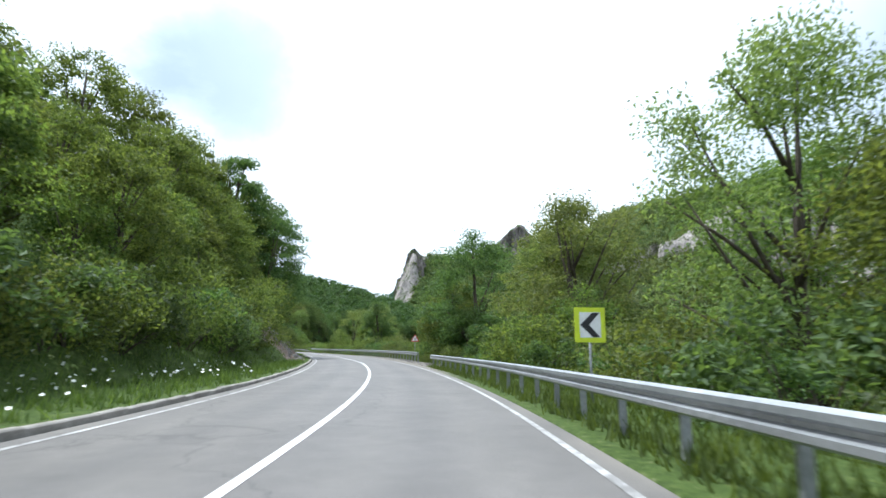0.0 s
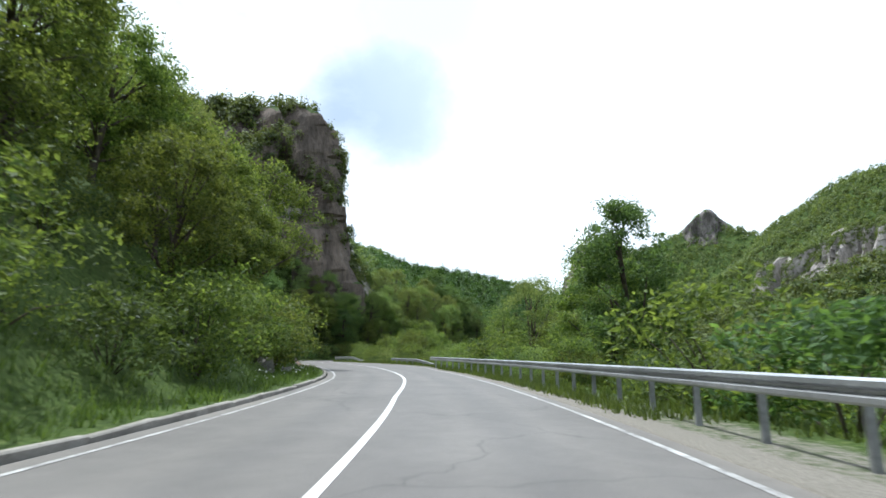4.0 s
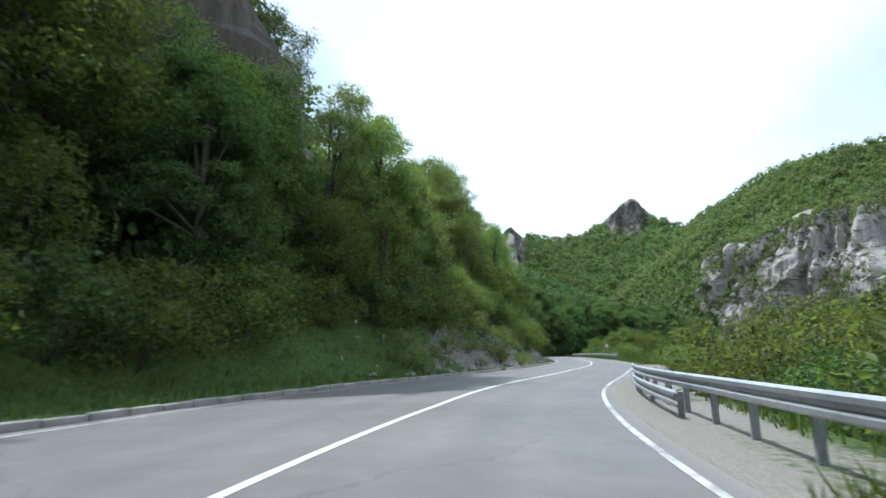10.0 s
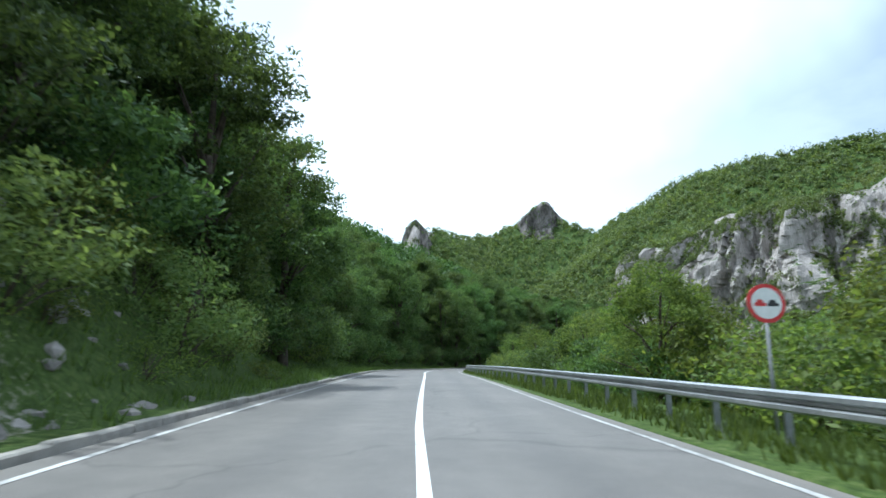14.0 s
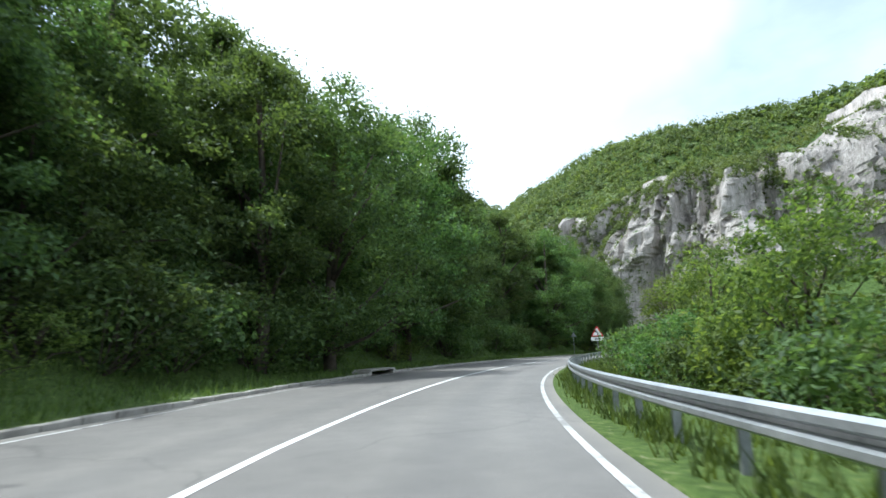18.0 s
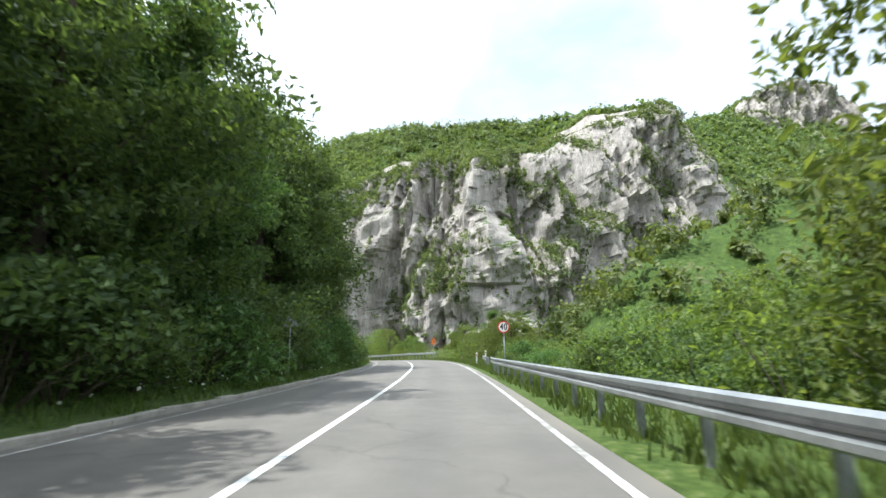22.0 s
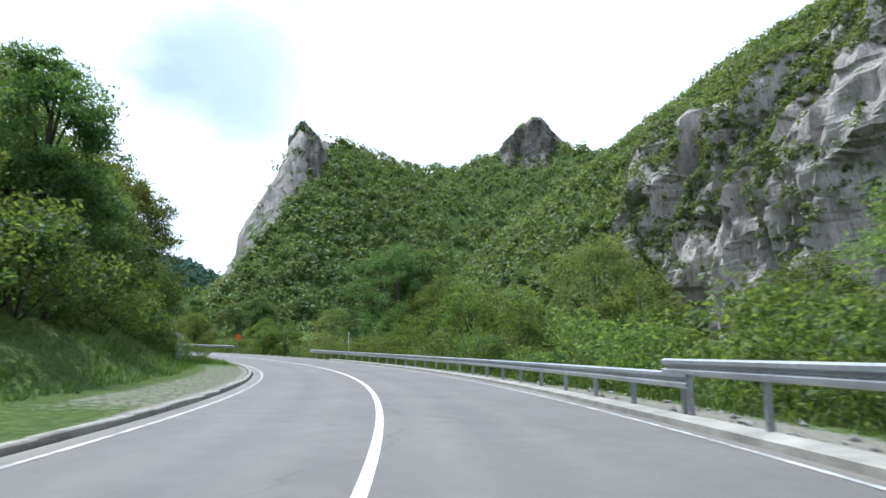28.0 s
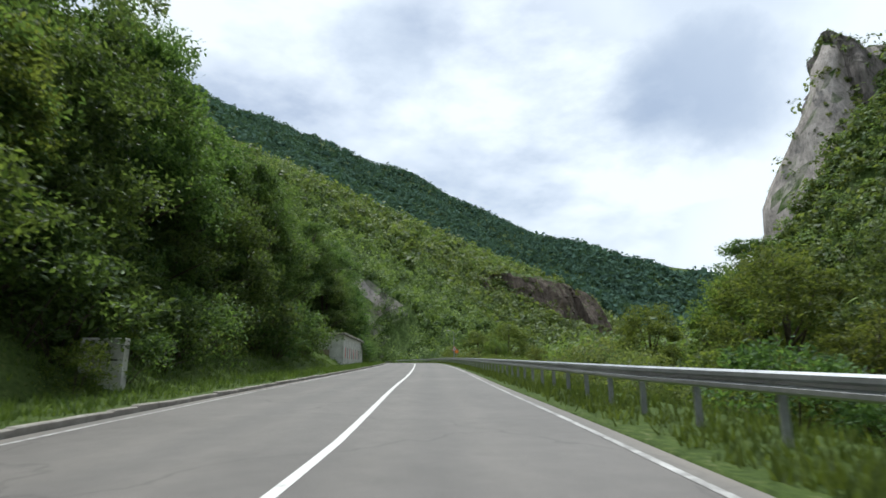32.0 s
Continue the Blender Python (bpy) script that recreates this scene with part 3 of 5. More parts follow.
    w = np.clip((e_far - 150) / 120, 0, 1)
    w = np.maximum(w, np.maximum(np.clip((y - 795) / 80, 0, 1), np.clip((x - 415) / 55, 0, 1)))
    high = np.where(e_front, np.minimum(high, e_z * (1 - w) + high * w), high)
    e_z = np.where((y > 876) | (x > 472), -100, e_z)
    hi = np.maximum.reduce([
        high, e_z + wild * 6,
        ridge(x, y, PIN, (1.15, 1e4, 0), (2.3, 50, 1.2))[0] + wild * 5,
        ridge(x, y, PIN_TIP, (2.6, 55, 1.15), (3.0, 45, 1.25))[0] + wild * 3,
        ridge(x, y, FAR_LEFT, (0.6, 1e4, 0), (0.78, 1e4, 0))[0] + wild * 40,
        ridge(x, y, LOW_LEFT, (0.5, 1e4, 0), (0.78, 1e4, 0))[0] + wild * 14,
        crest(x, y, TALUS, 0.5) + wild * 8, crest(x, y, MOUND, 0.5) + wild * 6,
        crest(x, y, BEHIND, 0.5) + wild * 60])
    z = z + np.clip((np.abs(l) - 22) / 26, 0, 1) * np.maximum(hi - z, 0)
    b = ridge(x, y, CLIFF_B, (0.5, 1e4, 0), (1.7, 26, 0.75))[0] + wild * 5 - 6
    return z + np.clip((-l - 24) / 14, 0, 1) * np.clip((280 - y) / 18, 0, 1) * np.maximum(b - z, 0)


def spread(lo, hi, step, out, grow=1.16):
    a = list(np.arange(lo, hi + step, step))
    st = step
    while a[-1] < out:
        st *= grow
        a.append(a[-1] + st)
    st, b = step, [a[0]]
    while b[-1] > -out:
        st *= grow
        b.append(b[-1] - st)
    return np.array(b[:0:-1] + a)


gx, gy = spread(-240, 440, 4.0, 4200), spread(-60, 1040, 4.0, 4200)
X, Y = (a.ravel() for a in np.meshgrid(gx, gy))
S_, L_, D_ = nearest(X, Y)
Z = land(X, Y, S_, L_)
Z = Z - np.where(D_ < 27, np.clip((27 - D_) * 0.5, 0, 2.5), 0)
# weathered rock: the steep parts are pushed about
Zg = Z.reshape(len(gy), len(gx))
sl_ = np.hypot(*np.gradient(Zg, gy, gx)).ravel()
push = np.clip(sl_ - 1.0, 0, 1.5) * np.where(D_ < 40, 0, 1)
X2 = X + push * (rough_noise(X / 14, Y / 14, Z / 30, 4) - 0.5) * 14
Y2 = Y + push * (rough_noise(X / 14, Y / 14, Z / 30 + 9, 4) - 0.5) * 14
n_x = len(gx)
i0 = (np.arange(len(gy) - 1)[:, None] * n_x + np.arange(n_x - 1)).ravel()
tagged(new("ground", mesh_of("ground", np.stack([X2, Y2, Z], 1), np.stack([i0, i0 + 1, i0 + n_x + 1, i0 + n_x], 1), HILL, True)),
       "wooded limestone valley with steep grey crags", "ground", kind="structure")
LAND_AT = (gx, gy, Zg, sl_.reshape(Zg.shape))


def sampled(x, y, grid):
    i, j = np.clip(np.searchsorted(gy, y) - 1, 0, len(gy) - 2), np.clip(np.searchsorted(gx, x) - 1, 0, len(gx) - 2)
    v, u = (y - gy[i]) / (gy[i + 1] - gy[i]), (x - gx[j]) / (gx[j + 1] - gx[j])
    return (grid[i, j] * (1 - u) + grid[i, j + 1] * u) * (1 - v) + (grid[i + 1, j] * (1 - u) + grid[i + 1, j + 1] * u) * v


def blocks(a, b, seed):
    """Broken rock: every cell a flat facet with its own depth and tilt, parted by steps."""
    i, j = np.floor(a), np.floor(b)
    near, val = np.full(a.shape, 9.0), np.zeros(a.shape)
    part_of = lambda q: q - np.floor(q)
    for di in (-1, 0, 1):
        for dj in (-1, 0, 1):
            p, q = i + di, j + dj
            h = [part_of(np.sin(p * k1 + q * k2 + seed * 17.3) * 43758.5453) for k1, k2 in ((127.1, 311.7), (269.5, 183.3), (419.2, 71.9), (37.7, 251.3), (91.1, 143.9))]
            dx, dy = a - p - h[0], b - q - h[1]
            r = np.hypot(dx, dy)
            val = np.where(r < near, (h[2] - 0.5) + dx * (h[3] - 0.5) * 1.6 + dy * (h[4] - 0.5) * 1.2, val)
            near = np.minimum(near, r)
    return val


def crag(name, top, outward, run, jag, seed, label, base=-3.0, spur=None, inset=0.0, power=1.15, fine_step=2.0, rows=62, mat=None, green=None):
    """A rock face below the line top: buttresses, gullies and ledges; outward is +1 to the right of the line, -1 to its left."""
    P = np.array(top, float)
    d = np.concatenate([[0], np.cumsum(np.hypot(*np.diff(P[:, :2], axis=0).T))])
    u = np.arange(0, d[-1], fine_step)
    q = np.stack([np.interp(u, d, P[:, i]) for i in range(3)], 1)
    k9 = np.ones(9) / 9
    q = np.stack([np.convolve(np.pad(q[:, i], 4, 'edge'), k9, 'valid') for i in range(3)], 1)
    t = np.gradient(q[:, :2], axis=0)
    t /= np.hypot(t[:, 0], t[:, 1])[:, None]
    o = np.stack([t[:, 1], -t[:, 0]], 1) * outward
    h = q[:, 2] + (rough_noise(u / 22, seed, 0, 4) - 0.5) * jag
    k = np.concatenate([[-0.06, -0.02], np.linspace(0, 1, rows)])
    U, K = np.meshgrid(u, k, indexing='ij')
    Zt = h[:, None] - np.clip(K, 0, 1) * (h[:, None] - base) + np.where(K < 0, K * 60, 0)
    drop = h[:, None] - Zt
    out = inset * np.clip(K * 4, 0, 1) + run * np.clip(K, 0, 1) ** power + K.clip(-1, 0) * 180
    warp = 10 * rough_noise(U / 30, Zt / 45, seed + 2, 3)
    rib = np.abs(2 * rough_noise((U + warp) / 34, Zt / 110, seed + 5, 3) - 1)
    rib2 = np.abs(2 * rough_noise((U + warp) / 11, Zt / 32, seed + 8, 3) - 1)
    rib3 = np.abs(2 * rough_noise((U + 0.3 * warp) / 5.5, Zt / 70, seed + 21, 2) - 1)
    ledge = rough_noise(U / 13, Zt / 17, seed + 11, 4) - 0.5
    fine_ = rough_noise(U / 4.5, Zt / 11, seed + 14, 3) - 0.5
    amp = np.clip(K * 9 + 0.25, 0, 1) * np.clip(np.minimum(U, u[-1] - U) / 34 + 0.15, 0, 1)
    out = out + amp * (jag * 1.3 * (0.35 - rib) * 2.2 + jag * 0.95 * (0.3 - rib2) + jag * 0.16 * ledge + jag * 0.55 * (0.3 - rib3) + jag * 0.2 * fine_ + jag * 0.50 * blocks((U + warp) / 12, Zt / 30 + U / 40, seed) + jag * 0.22 * blocks((U + 0.4 * warp) / 4.6 + Zt / 40, Zt / 22, seed + 3) + jag * 0.07 * blocks(U / 2.6 + Zt / 25, Zt / 9.5, seed + 7))
    if spur is not None:
        u0, wide, reach, tip = spur
        out = out + reach * np.exp(-((U - u0) / wide) ** 2 * np.clip(60 / (tip - Zt + 25).clip(1), 0.4, 8)) * np.clip((tip - Zt) / 35, 0, 1)
    V = np.stack([q[:, None, 0] + o[:, None, 0] * out, q[:, None, 1] + o[:, None, 1] * out, Zt + amp * 1.2 * ledge], -1)
    m = len(k)
    i = (np.arange(len(u) - 1)[:, None] * m + np.arange(m - 1)).ravel()
    F = np.stack([i, i + 1, i + m + 1, i + m], 1)
    ob = new(name, mesh_of(name, V.reshape(-1, 3), F if outward < 0 else F[:, ::-1], mat or ROCK, False))
    N = np.cross(V[1:, :-1] - V[:-1, :-1], V[:-1, 1:] - V[:-1, :-1])
    N /= np.linalg.norm(N, axis=2)[:, :, None] + 1e-9
    gully = np.clip((rib - 0.42) * 4, 0, 1) * (0.3 + 0.7 * (1 - np.clip(K, 0, 1)))
    CRAG_SPOTS.append((V[:-1, :-1].reshape(-1, 3), np.abs(N[:, :, 2]).ravel(), gully[:-1, :-1].ravel(), (1 - np.clip(K, 0, 1))[:-1, :-1].ravel(), green or (0.22 if jag < 11 else 1.0)))
    return tagged(ob, label, "cliff", kind="structure")


CRAG_SPOTS = []


def along(top, x, y):
    """Distance along the line top of its corner nearest to a place."""
    P = np.array(top, float)
    d = np.concatenate([[0], np.cumsum(np.hypot(*np.diff(P[:, :2], axis=0).T))])
    q = np.linspace(0, d[-1], 400)
    return float(q[np.argmin(np.hypot(np.interp(q, d, P[:, 0]) - x, np.interp(q, d, P[:, 1]) - y))])


def corridor(name, offsets, lo, hi, step, mat, height, label, category, cover=None, smooth=True):
    """A strip along the road: offsets(s) gives the sideways places of its rows."""
    s = np.arange(lo, hi, step)
    l = np.stack([offsets(a) for a in s])
    ss = np.repeat(s, l.shape[1])
    p = on_road(ss, l.ravel())
    p[:, 2] = height(p[:, 0], p[:, 1], ss, l.ravel())
    m = l.shape[1]
    i = (np.arange(len(s) - 1)[:, None] * m + np.arange(m - 1)).ravel()
    me = mesh_of(name, p, np.stack([i, i + 1, i + m + 1, i + m], 1), mat, smooth)
    if cover is not None:
        a = me.color_attributes.new("cover", 'FLOAT_COLOR', 'POINT')
        a.data.foreach_set("color", cover(ss, l.ravel(), p).ravel())
    return tagged(new(name, me), label, category, kind="structure")


S_LO, S_HI = -70, 925
road_z = lambda x, y, s, l: np.interp(s, S_ALL, RZ) - 0.012 * np.abs(l)


def road_cover(s, l, p):
    """Red: polished wheel tracks; green: dust gathered at both edges."""
    q = np.abs(l)
    track = 0.5 + 0.5 * (np.exp(-((q - 1.0) / 0.32) ** 2) + np.exp(-((q - 2.6) / 0.32) ** 2)) - 0.35 * np.exp(-((q - 1.8) / 0.3) ** 2)
    rim = np.minimum(l + LEFT_EDGE(s), RIGHT_EDGE(s) + 0.45 - l)
    dust = np.clip(1 - rim / 0.5, 0, 1) * np.clip(rough_noise(p[:, 0] / 2.5, p[:, 1] / 2.5, 0, 3) * 1.6 - 0.2, 0, 1)
    return np.stack([np.clip(track, 0, 1), dust * 0.8, 0 * l, 0 * l + 1], 1)


corridor("road", lambda s: np.linspace(-LEFT_EDGE(s), RIGHT_EDGE(s) + 0.45, 41), S_LO, S_HI, 1.5, ASPHALT, road_z, "pale grey worn asphalt two-lane country road", "road", road_cover)
SCREE = table([(50, 0), (56, 1), (80, 1), (90, 0.25), (98, 0), (138, 0), (144, 1), (178, 1), (203, 0.9), (209, 0), (250, 0), (262, 0.5), (285, 0.8), (318, 1), (326, 0.3), (334, 0)])
GRAVEL = table([(20, 0), (40, 0.3), (46, 1), (70, 0.8), (110, 0.4), (135, 0.2), (230, 0.5), (252, 1), (282, 0.9), (290, 0), (530, 0), (600, 0.2), (640, 0.6), (700, 0.5), (722, 0.6), (730, 0.3), (737, 0.0), (760, 0.0)])


def left_cover(s, l, p):
    d = -l - LEFT_EDGE(s)
    flat, bs, bh, us, cap = LEFT(s)
    top = flat + bh / bs
    r = SCREE(s) * np.clip((d - flat + 0.8) / 0.8, 0, 1) * np.clip((top + 1.5 - d) / 2.5, 0, 1)
    r = r * np.clip(1.25 - 1.1 * np.clip((d - flat) / (top - flat), 0, 1) + (rough_noise(p[:, 0] / 3.2, p[:, 1] / 3.2, p[:, 2] / 3, 3) - 0.5) * 3.2, 0, 1)
    g = np.where(d < 0.5, 0.4, 0.0) + np.interp(s, [650, 658, 684, 690], [0, 0.5, 0.5, 0]) * np.clip((3.6 - d) / 1.2, 0, 1)
    red = np.interp(s, [80, 130, 185, 230], [0.6, 1, 0.9, 0.15])
    return np.stack([r, g, red, 0 * r + 1], 1)


def right_cover(s, l, p):
    d = l - RIGHT_EDGE(s)
    return np.stack([0 * d, np.where(d < 0.8, 0.35, 0) + GRAVEL(s) * np.clip((4.5 - d) / 2, 0, 1), 0 * d, 0 * d + 1], 1)


GRID_L = np.array([0, .3, .8, 1.4, 2, 2.6, 3.2, 3.9, 4.6, 5.4, 6.2, 7, 8, 9, 10, 11, 12.2, 13.5, 15, 17, 19, 21, 24])
corridor("verge_left", lambda s: -LEFT_EDGE(s) - 0.3 - GRID_L[::-1], S_LO, S_HI, 1.0, VERGE, lambda x, y, s, l: land(x, y, s, l) + 0.02, "grassy bank with scree and bare earth", "bank", left_cover)
corridor("verge_right", lambda s: RIGHT_EDGE(s) + 0.4 + np.append([-0.14, -0.04], GRID_L), S_LO, S_HI, 1.0, VERGE, lambda x, y, s, l: land(x, y, s, l) - 0.03 - np.where(l < RIGHT_EDGE(s) + 0.3, 0.16, np.where(l < RIGHT_EDGE(s) + 0.39, 0.05, 0)), "grass verge with gravel", "verge", right_cover)


def line(name, off, width, lo, hi, label, dash=None, mat=None):
    s = np.arange(lo, hi, 0.5)
    v, f = [], []
    for a in s:
        for k in (-0.5, 0.5):
            l = off(a) + k * width
            v.append(on_road(a, l, 0.006 - 0.012 * abs(l)))
    for i in range(len(s) - 1):
        if dash is None or dash(s[i]):
            f.append((2 * i, 2 * i + 1, 2 * i + 3, 2 * i + 2))
    tagged(new(name, mesh_of(name, v, f, mat or PAINT)), label, "road marking", kind="structure")


MIDDLE = table([(50, 0), (66, -0.38), (106, -0.5), (118, -0.1), (141, 0.3), (156, 0.08), (190, 0), (204, -0.6), (212, -0.75), (224, -0.35), (238, 0.1), (284, 0.15), (298, 0.3), (312, 0.25), (326, 0.05), (385, -0.15), (418, -0.5), (442, 0.02), (690, 0.12), (733, 0.22), (742, 0.4), (765, 0.38), (800, 0)])
line("centre_line", lambda s: float(MIDDLE(s)), 0.14, S_LO, S_HI, "white centre line, a little worn", lambda s: not (267 < s < 283 and int(2 * s) % 7 == 0))
line("edge_line_right", lambda s: RIGHT_EDGE(s), 0.12, S_LO, S_HI, "white edge line, a little worn", lambda s: not (722 < s < 740 and int(s) % 4 < 2), EDGE_PAINT)
line("edge_line_left", lambda s: -LEFT_EDGE(s) + 0.45, 0.11, S_LO, S_HI, "white edge line, dusty and worn", None, EDGE_PAINT)


crag("cliff_east", CLIFF_E, -1, 36, 15, 3, "tall pale grey limestone cliff with gullies and shrubs", -2.0, (along(CLIFF_E, 236, 690), 15, 8, 104), 4, 0.62, 1.5, 90, None, 1.9)
crag("cliff_west", CLIFF_B, 1, 13, 9, 23, "brown limestone cliff above the woods, darkened for shade", 8.0, None, 7.0, 0.9, 1.2, 80, BROWN_SHADE_ROCK, 2.4)
crag("summit_rock", [(222, 1215, 236), (200, 1206, 262), (176, 1202, 282), (152, 1210, 270), (128, 1222, 240)], -1, 22, 10, 83, "rocky summit over the wooded ridge", 195.0, None, 0.0, 1.15, 2.0, 62, SHADED_ROCK)
crag("upper_crag", [(965, 592, 356), (930, 622, 388), (892, 652, 394), (850, 690, 378), (815, 715, 340)], -1, 34, 20, 93, "pale upper crag above the woods", 270.0)
crag("pinnacle", [(-52, 1062, 166), (-60, 1032, 180), (-62, 1012, 188), (-55, 1003, 187), (-44, 1003, 174), (-30, 1012, 150)], 1, 50, 12, 43, "sharp grey limestone pinnacle over the woods", 20.0, None, 0.0, 1.6, 1.2, 110, SHADED_ROCK, 0.45)
crag("quarry_face", [(-262, 905, 62), (-266, 950, 72), (-268, 1000, 70), (-262, 1060, 60)], 1, 20, 8, 63, "brown bare rock face in the wooded hill", 26.0, None, 0.0, 1.0, 1.6, 50, BROWN_SHADE_ROCK)


# ---- trees and bushes ----
def leaves(rng, centres, size, up=0.4, slim=0.45, outward=None):
    """A bent four-cornered leaf or leaf spray at every centre."""
    n = len(centres)
    nrm = rng.normal(size=(n, 3)) + (0, 0, up) if outward is None else outward + rng.normal(size=(n, 3)) * 0.38
    nrm /= np.linalg.norm(nrm, axis=1)[:, None]
    a = np.cross(nrm, rng.normal(size=(n, 3)))
    a /= np.linalg.norm(a, axis=1)[:, None] + 1e-9
    b = np.cross(nrm, a)
    size = (size * rng.uniform(0.6, 1.35, n))[:, None]
    v = np.stack([centres - a * size, centres + b * size * slim + nrm * size * 0.12, centres + a * size, centres - b * size * slim + nrm * size * 0.12], 1).reshape(-1, 3)
    return v, np.arange(4 * n).reshape(n, 4)


def crown_points(rng, n, height, low, spread_, clumps, tight, lean=0.0):
    """Leaf places in clumps over an uneven crown."""
    k = rng.normal(size=(clumps, 3))
    k /= np.linalg.norm(k, axis=1)[:, None]
    k *= rng.uniform(0.55, 1.0, clumps)[:, None] ** 0.6
    mid = (height + low) / 2
    shape = 1.0 - 0.25 * np.clip(k[:, 2], -1, 1)
    c = np.stack([k[:, 0] * spread_ * shape, k[:, 1] * spread_ * shape, mid + k[:, 2] * (height - low) / 2], 1)
    c[:, :2] *= rng.uniform(0.75, 1.2, clumps)[:, None]
    c[:, 0] += lean * (c[:, 2] - low)
    w = rng.uniform(0.5, 1.5, clumps)
    pick = rng.choice(clumps, n, p=w / w.sum())
    off = np.clip(rng.normal(size=(n, 3)), -1.6, 1.6) * tight * w[pick][:, None]
    off[:, 2] *= 0.6
    return c[pick] + off, c


def tree(name, seed, height, low, wide, n, size, clumps, mat, label, trunks=1, tight=0.5, slim=0.45):
    """A tree: tapered trunk, limbs out to the clumps, a crown of many leaves."""
    rng = np.random.default_rng(seed)
    n, size = int(n * 3.3), size * 0.62
    pts, c = crown_points(rng, n, height, low, wide, int(clumps * 1.3), tight * 0.85)
    ob = new(name)
    for k in range(trunks):
        lx, ly = (0, 0) if trunks == 1 else rng.uniform(-0.5, 0.5, 2) * wide * 0.35
        h = np.linspace(-0.5, height * 0.86, 7)
        bend = rng.normal(size=2) * 0.03 * height
        P = np.stack([lx * (h / height) + bend[0] * (h / height) ** 2 + rng.normal(size=7) * 0.05, ly * (h / height) + bend[1] * (h / height) ** 2, h], 1)
        part("trunk", joined("trunk", [(*tube(P, np.linspace(0.022, 0.005, 7) * height / math.sqrt(trunks), 7), 0)], BARK, True), ob, "grey-brown trunk")
    pieces = []
    for q in c[rng.permutation(len(c))[:min(len(c), 14)]]:
        z0 = max(low * 0.6, q[2] * rng.uniform(0.35, 0.75))
        a = np.array([bend[0] * (z0 / height) ** 2, bend[1] * (z0 / height) ** 2, z0])
        m = (a + q) / 2 + (0, 0, 0.06 * height * rng.uniform(-0.5, 1))
        pieces.append((*tube([a, m, q], [0.008 * height, 0.005 * height, 0.0015 * height], 5), 0))
    part("branchwork", joined("branchwork", pieces, BARK, True), ob)
    v, f = leaves(rng, pts, size, 0.9, slim)
    part("crown", mesh_of("crown", v, f, mat), ob)
    return tagged(ob, label, "tree")


def bush(name, seed, height, wide, n, size, mat, label, clumps=16):
    rng = np.random.default_rng(seed)
    n, size = int(n * 3.0), size * 0.57
    pts, c = crown_points(rng, n, height, 0.05 * height, wide, clumps, 0.28 * wide ** 0.5)
    pts[:, 2] = np.abs(pts[:, 2])
    ob = new(name)
    pieces = [(*tube([(0, 0, -0.2), q * 0.5 + (0, 0, 0.1), q], [0.03, 0.02, 0.006], 4), 0) for q in c[:9]]
    part("stem", joined("stem", pieces, BARK, True), ob)
    v, f = leaves(rng, pts, size, 0.8)
    part("foliage", mesh_of("foliage", v, f, mat), ob)
    return tagged(ob, label, "bush")


KINDS = {
    "broad": tree("broadleaf_tree", 11, 11, 2.0, 3.6, 5200, 0.18, 70, LEAF, "leafy green broadleaf tree on the slope"),
    "tall": tree("broadleaf_tree", 12, 15, 2.2, 3.6, 8200, 0.195, 110, LEAF_DARK, "tall dark green broadleaf tree"),
    "young": tree("young_tree", 13, 7, 0.8, 2.2, 2500, 0.155, 40, LEAF, "young bright green tree beside the road"),
    "airy": tree("airy_tree", 14, 12, 2.2, 3.8, 6400, 0.135, 80, LEAF_PALE, "slender airy tree with sparse pale leaves", 2),
    "beech": tree("beech_tree", 16, 16, 0.8, 4.6, 8200, 0.20, 110, LEAF_DARK, "large dark beech leafy down to the ground", tight=0.6),
    "dense": tree("hornbeam_tree", 15, 9, 0.5, 3.4, 4800, 0.17, 66, LEAF_DARK, "dense dark green hornbeam down to the ground"),
}
BUSHES = {
    "hazel": bush("hazel_bush", 21, 3.4, 2.0, 1000, 0.17, LEAF, "leafy green hazel bush beside the road", 26),
    "dark": bush("dark_bush", 22, 2.6, 1.9, 950, 0.165, LEAF_DARK, "dark green bush in the undergrowth", 24),
    "pale": bush("willow_bush", 23, 3.0, 1.8, 850, 0.15, LEAF_PALE, "pale green willow bush by the river", 22),
    "elder": bush("elder_bush", 25, 3.2, 2.1, 1050, 0.16, LEAF_DARK, "dense dark green elder bush", 28),
    "maple": bush("maple_bush", 26, 3.6, 1.9, 1000, 0.16, LEAF, "leafy green maple bush beside the road", 24),
    "low": bush("low_shrub", 24, 1.2, 1.2, 420, 0.10, LEAF, "low green shrub in the grass", 14),
}
for ob in (*KINDS.values(), *BUSHES.values()):
    ob.location = (0, 0, 0)
RNG = np.random.default_rng(5)
USED = set()


def plant(kind, s, l, size=1.0, turn=None, place=None, sink=0.1, tilt=0.0):
    """Plants a tree or bush at s along and l right of the road, on the land there."""
    src = KINDS.get(kind) or BUSHES[kind]
    p = on_road(s, l) if place is None else np.array(place, float)
    if place is None:
        p[2] = float(land(p[:1], p[1:2], np.array([float(s)]), np.array([float(l)]))[0])
    m = Matrix.Translation((p[0], p[1], p[2] - sink)) @ pose(0, 0, 0, RNG.normal() * 3 + tilt, RNG.normal() * 3, RNG.uniform(0, 360) if turn is None else turn) 
    m = m @ Matrix.Diagonal((size * RNG.uniform(0.9, 1.12), size * RNG.uniform(0.9, 1.12), size, 1))
    if kind not in USED:
        USED.add(kind)
        src.matrix_basis = m
        return src
    ob = copy_thing(src, Matrix.Identity(4))
    ob.matrix_basis = m
    return ob


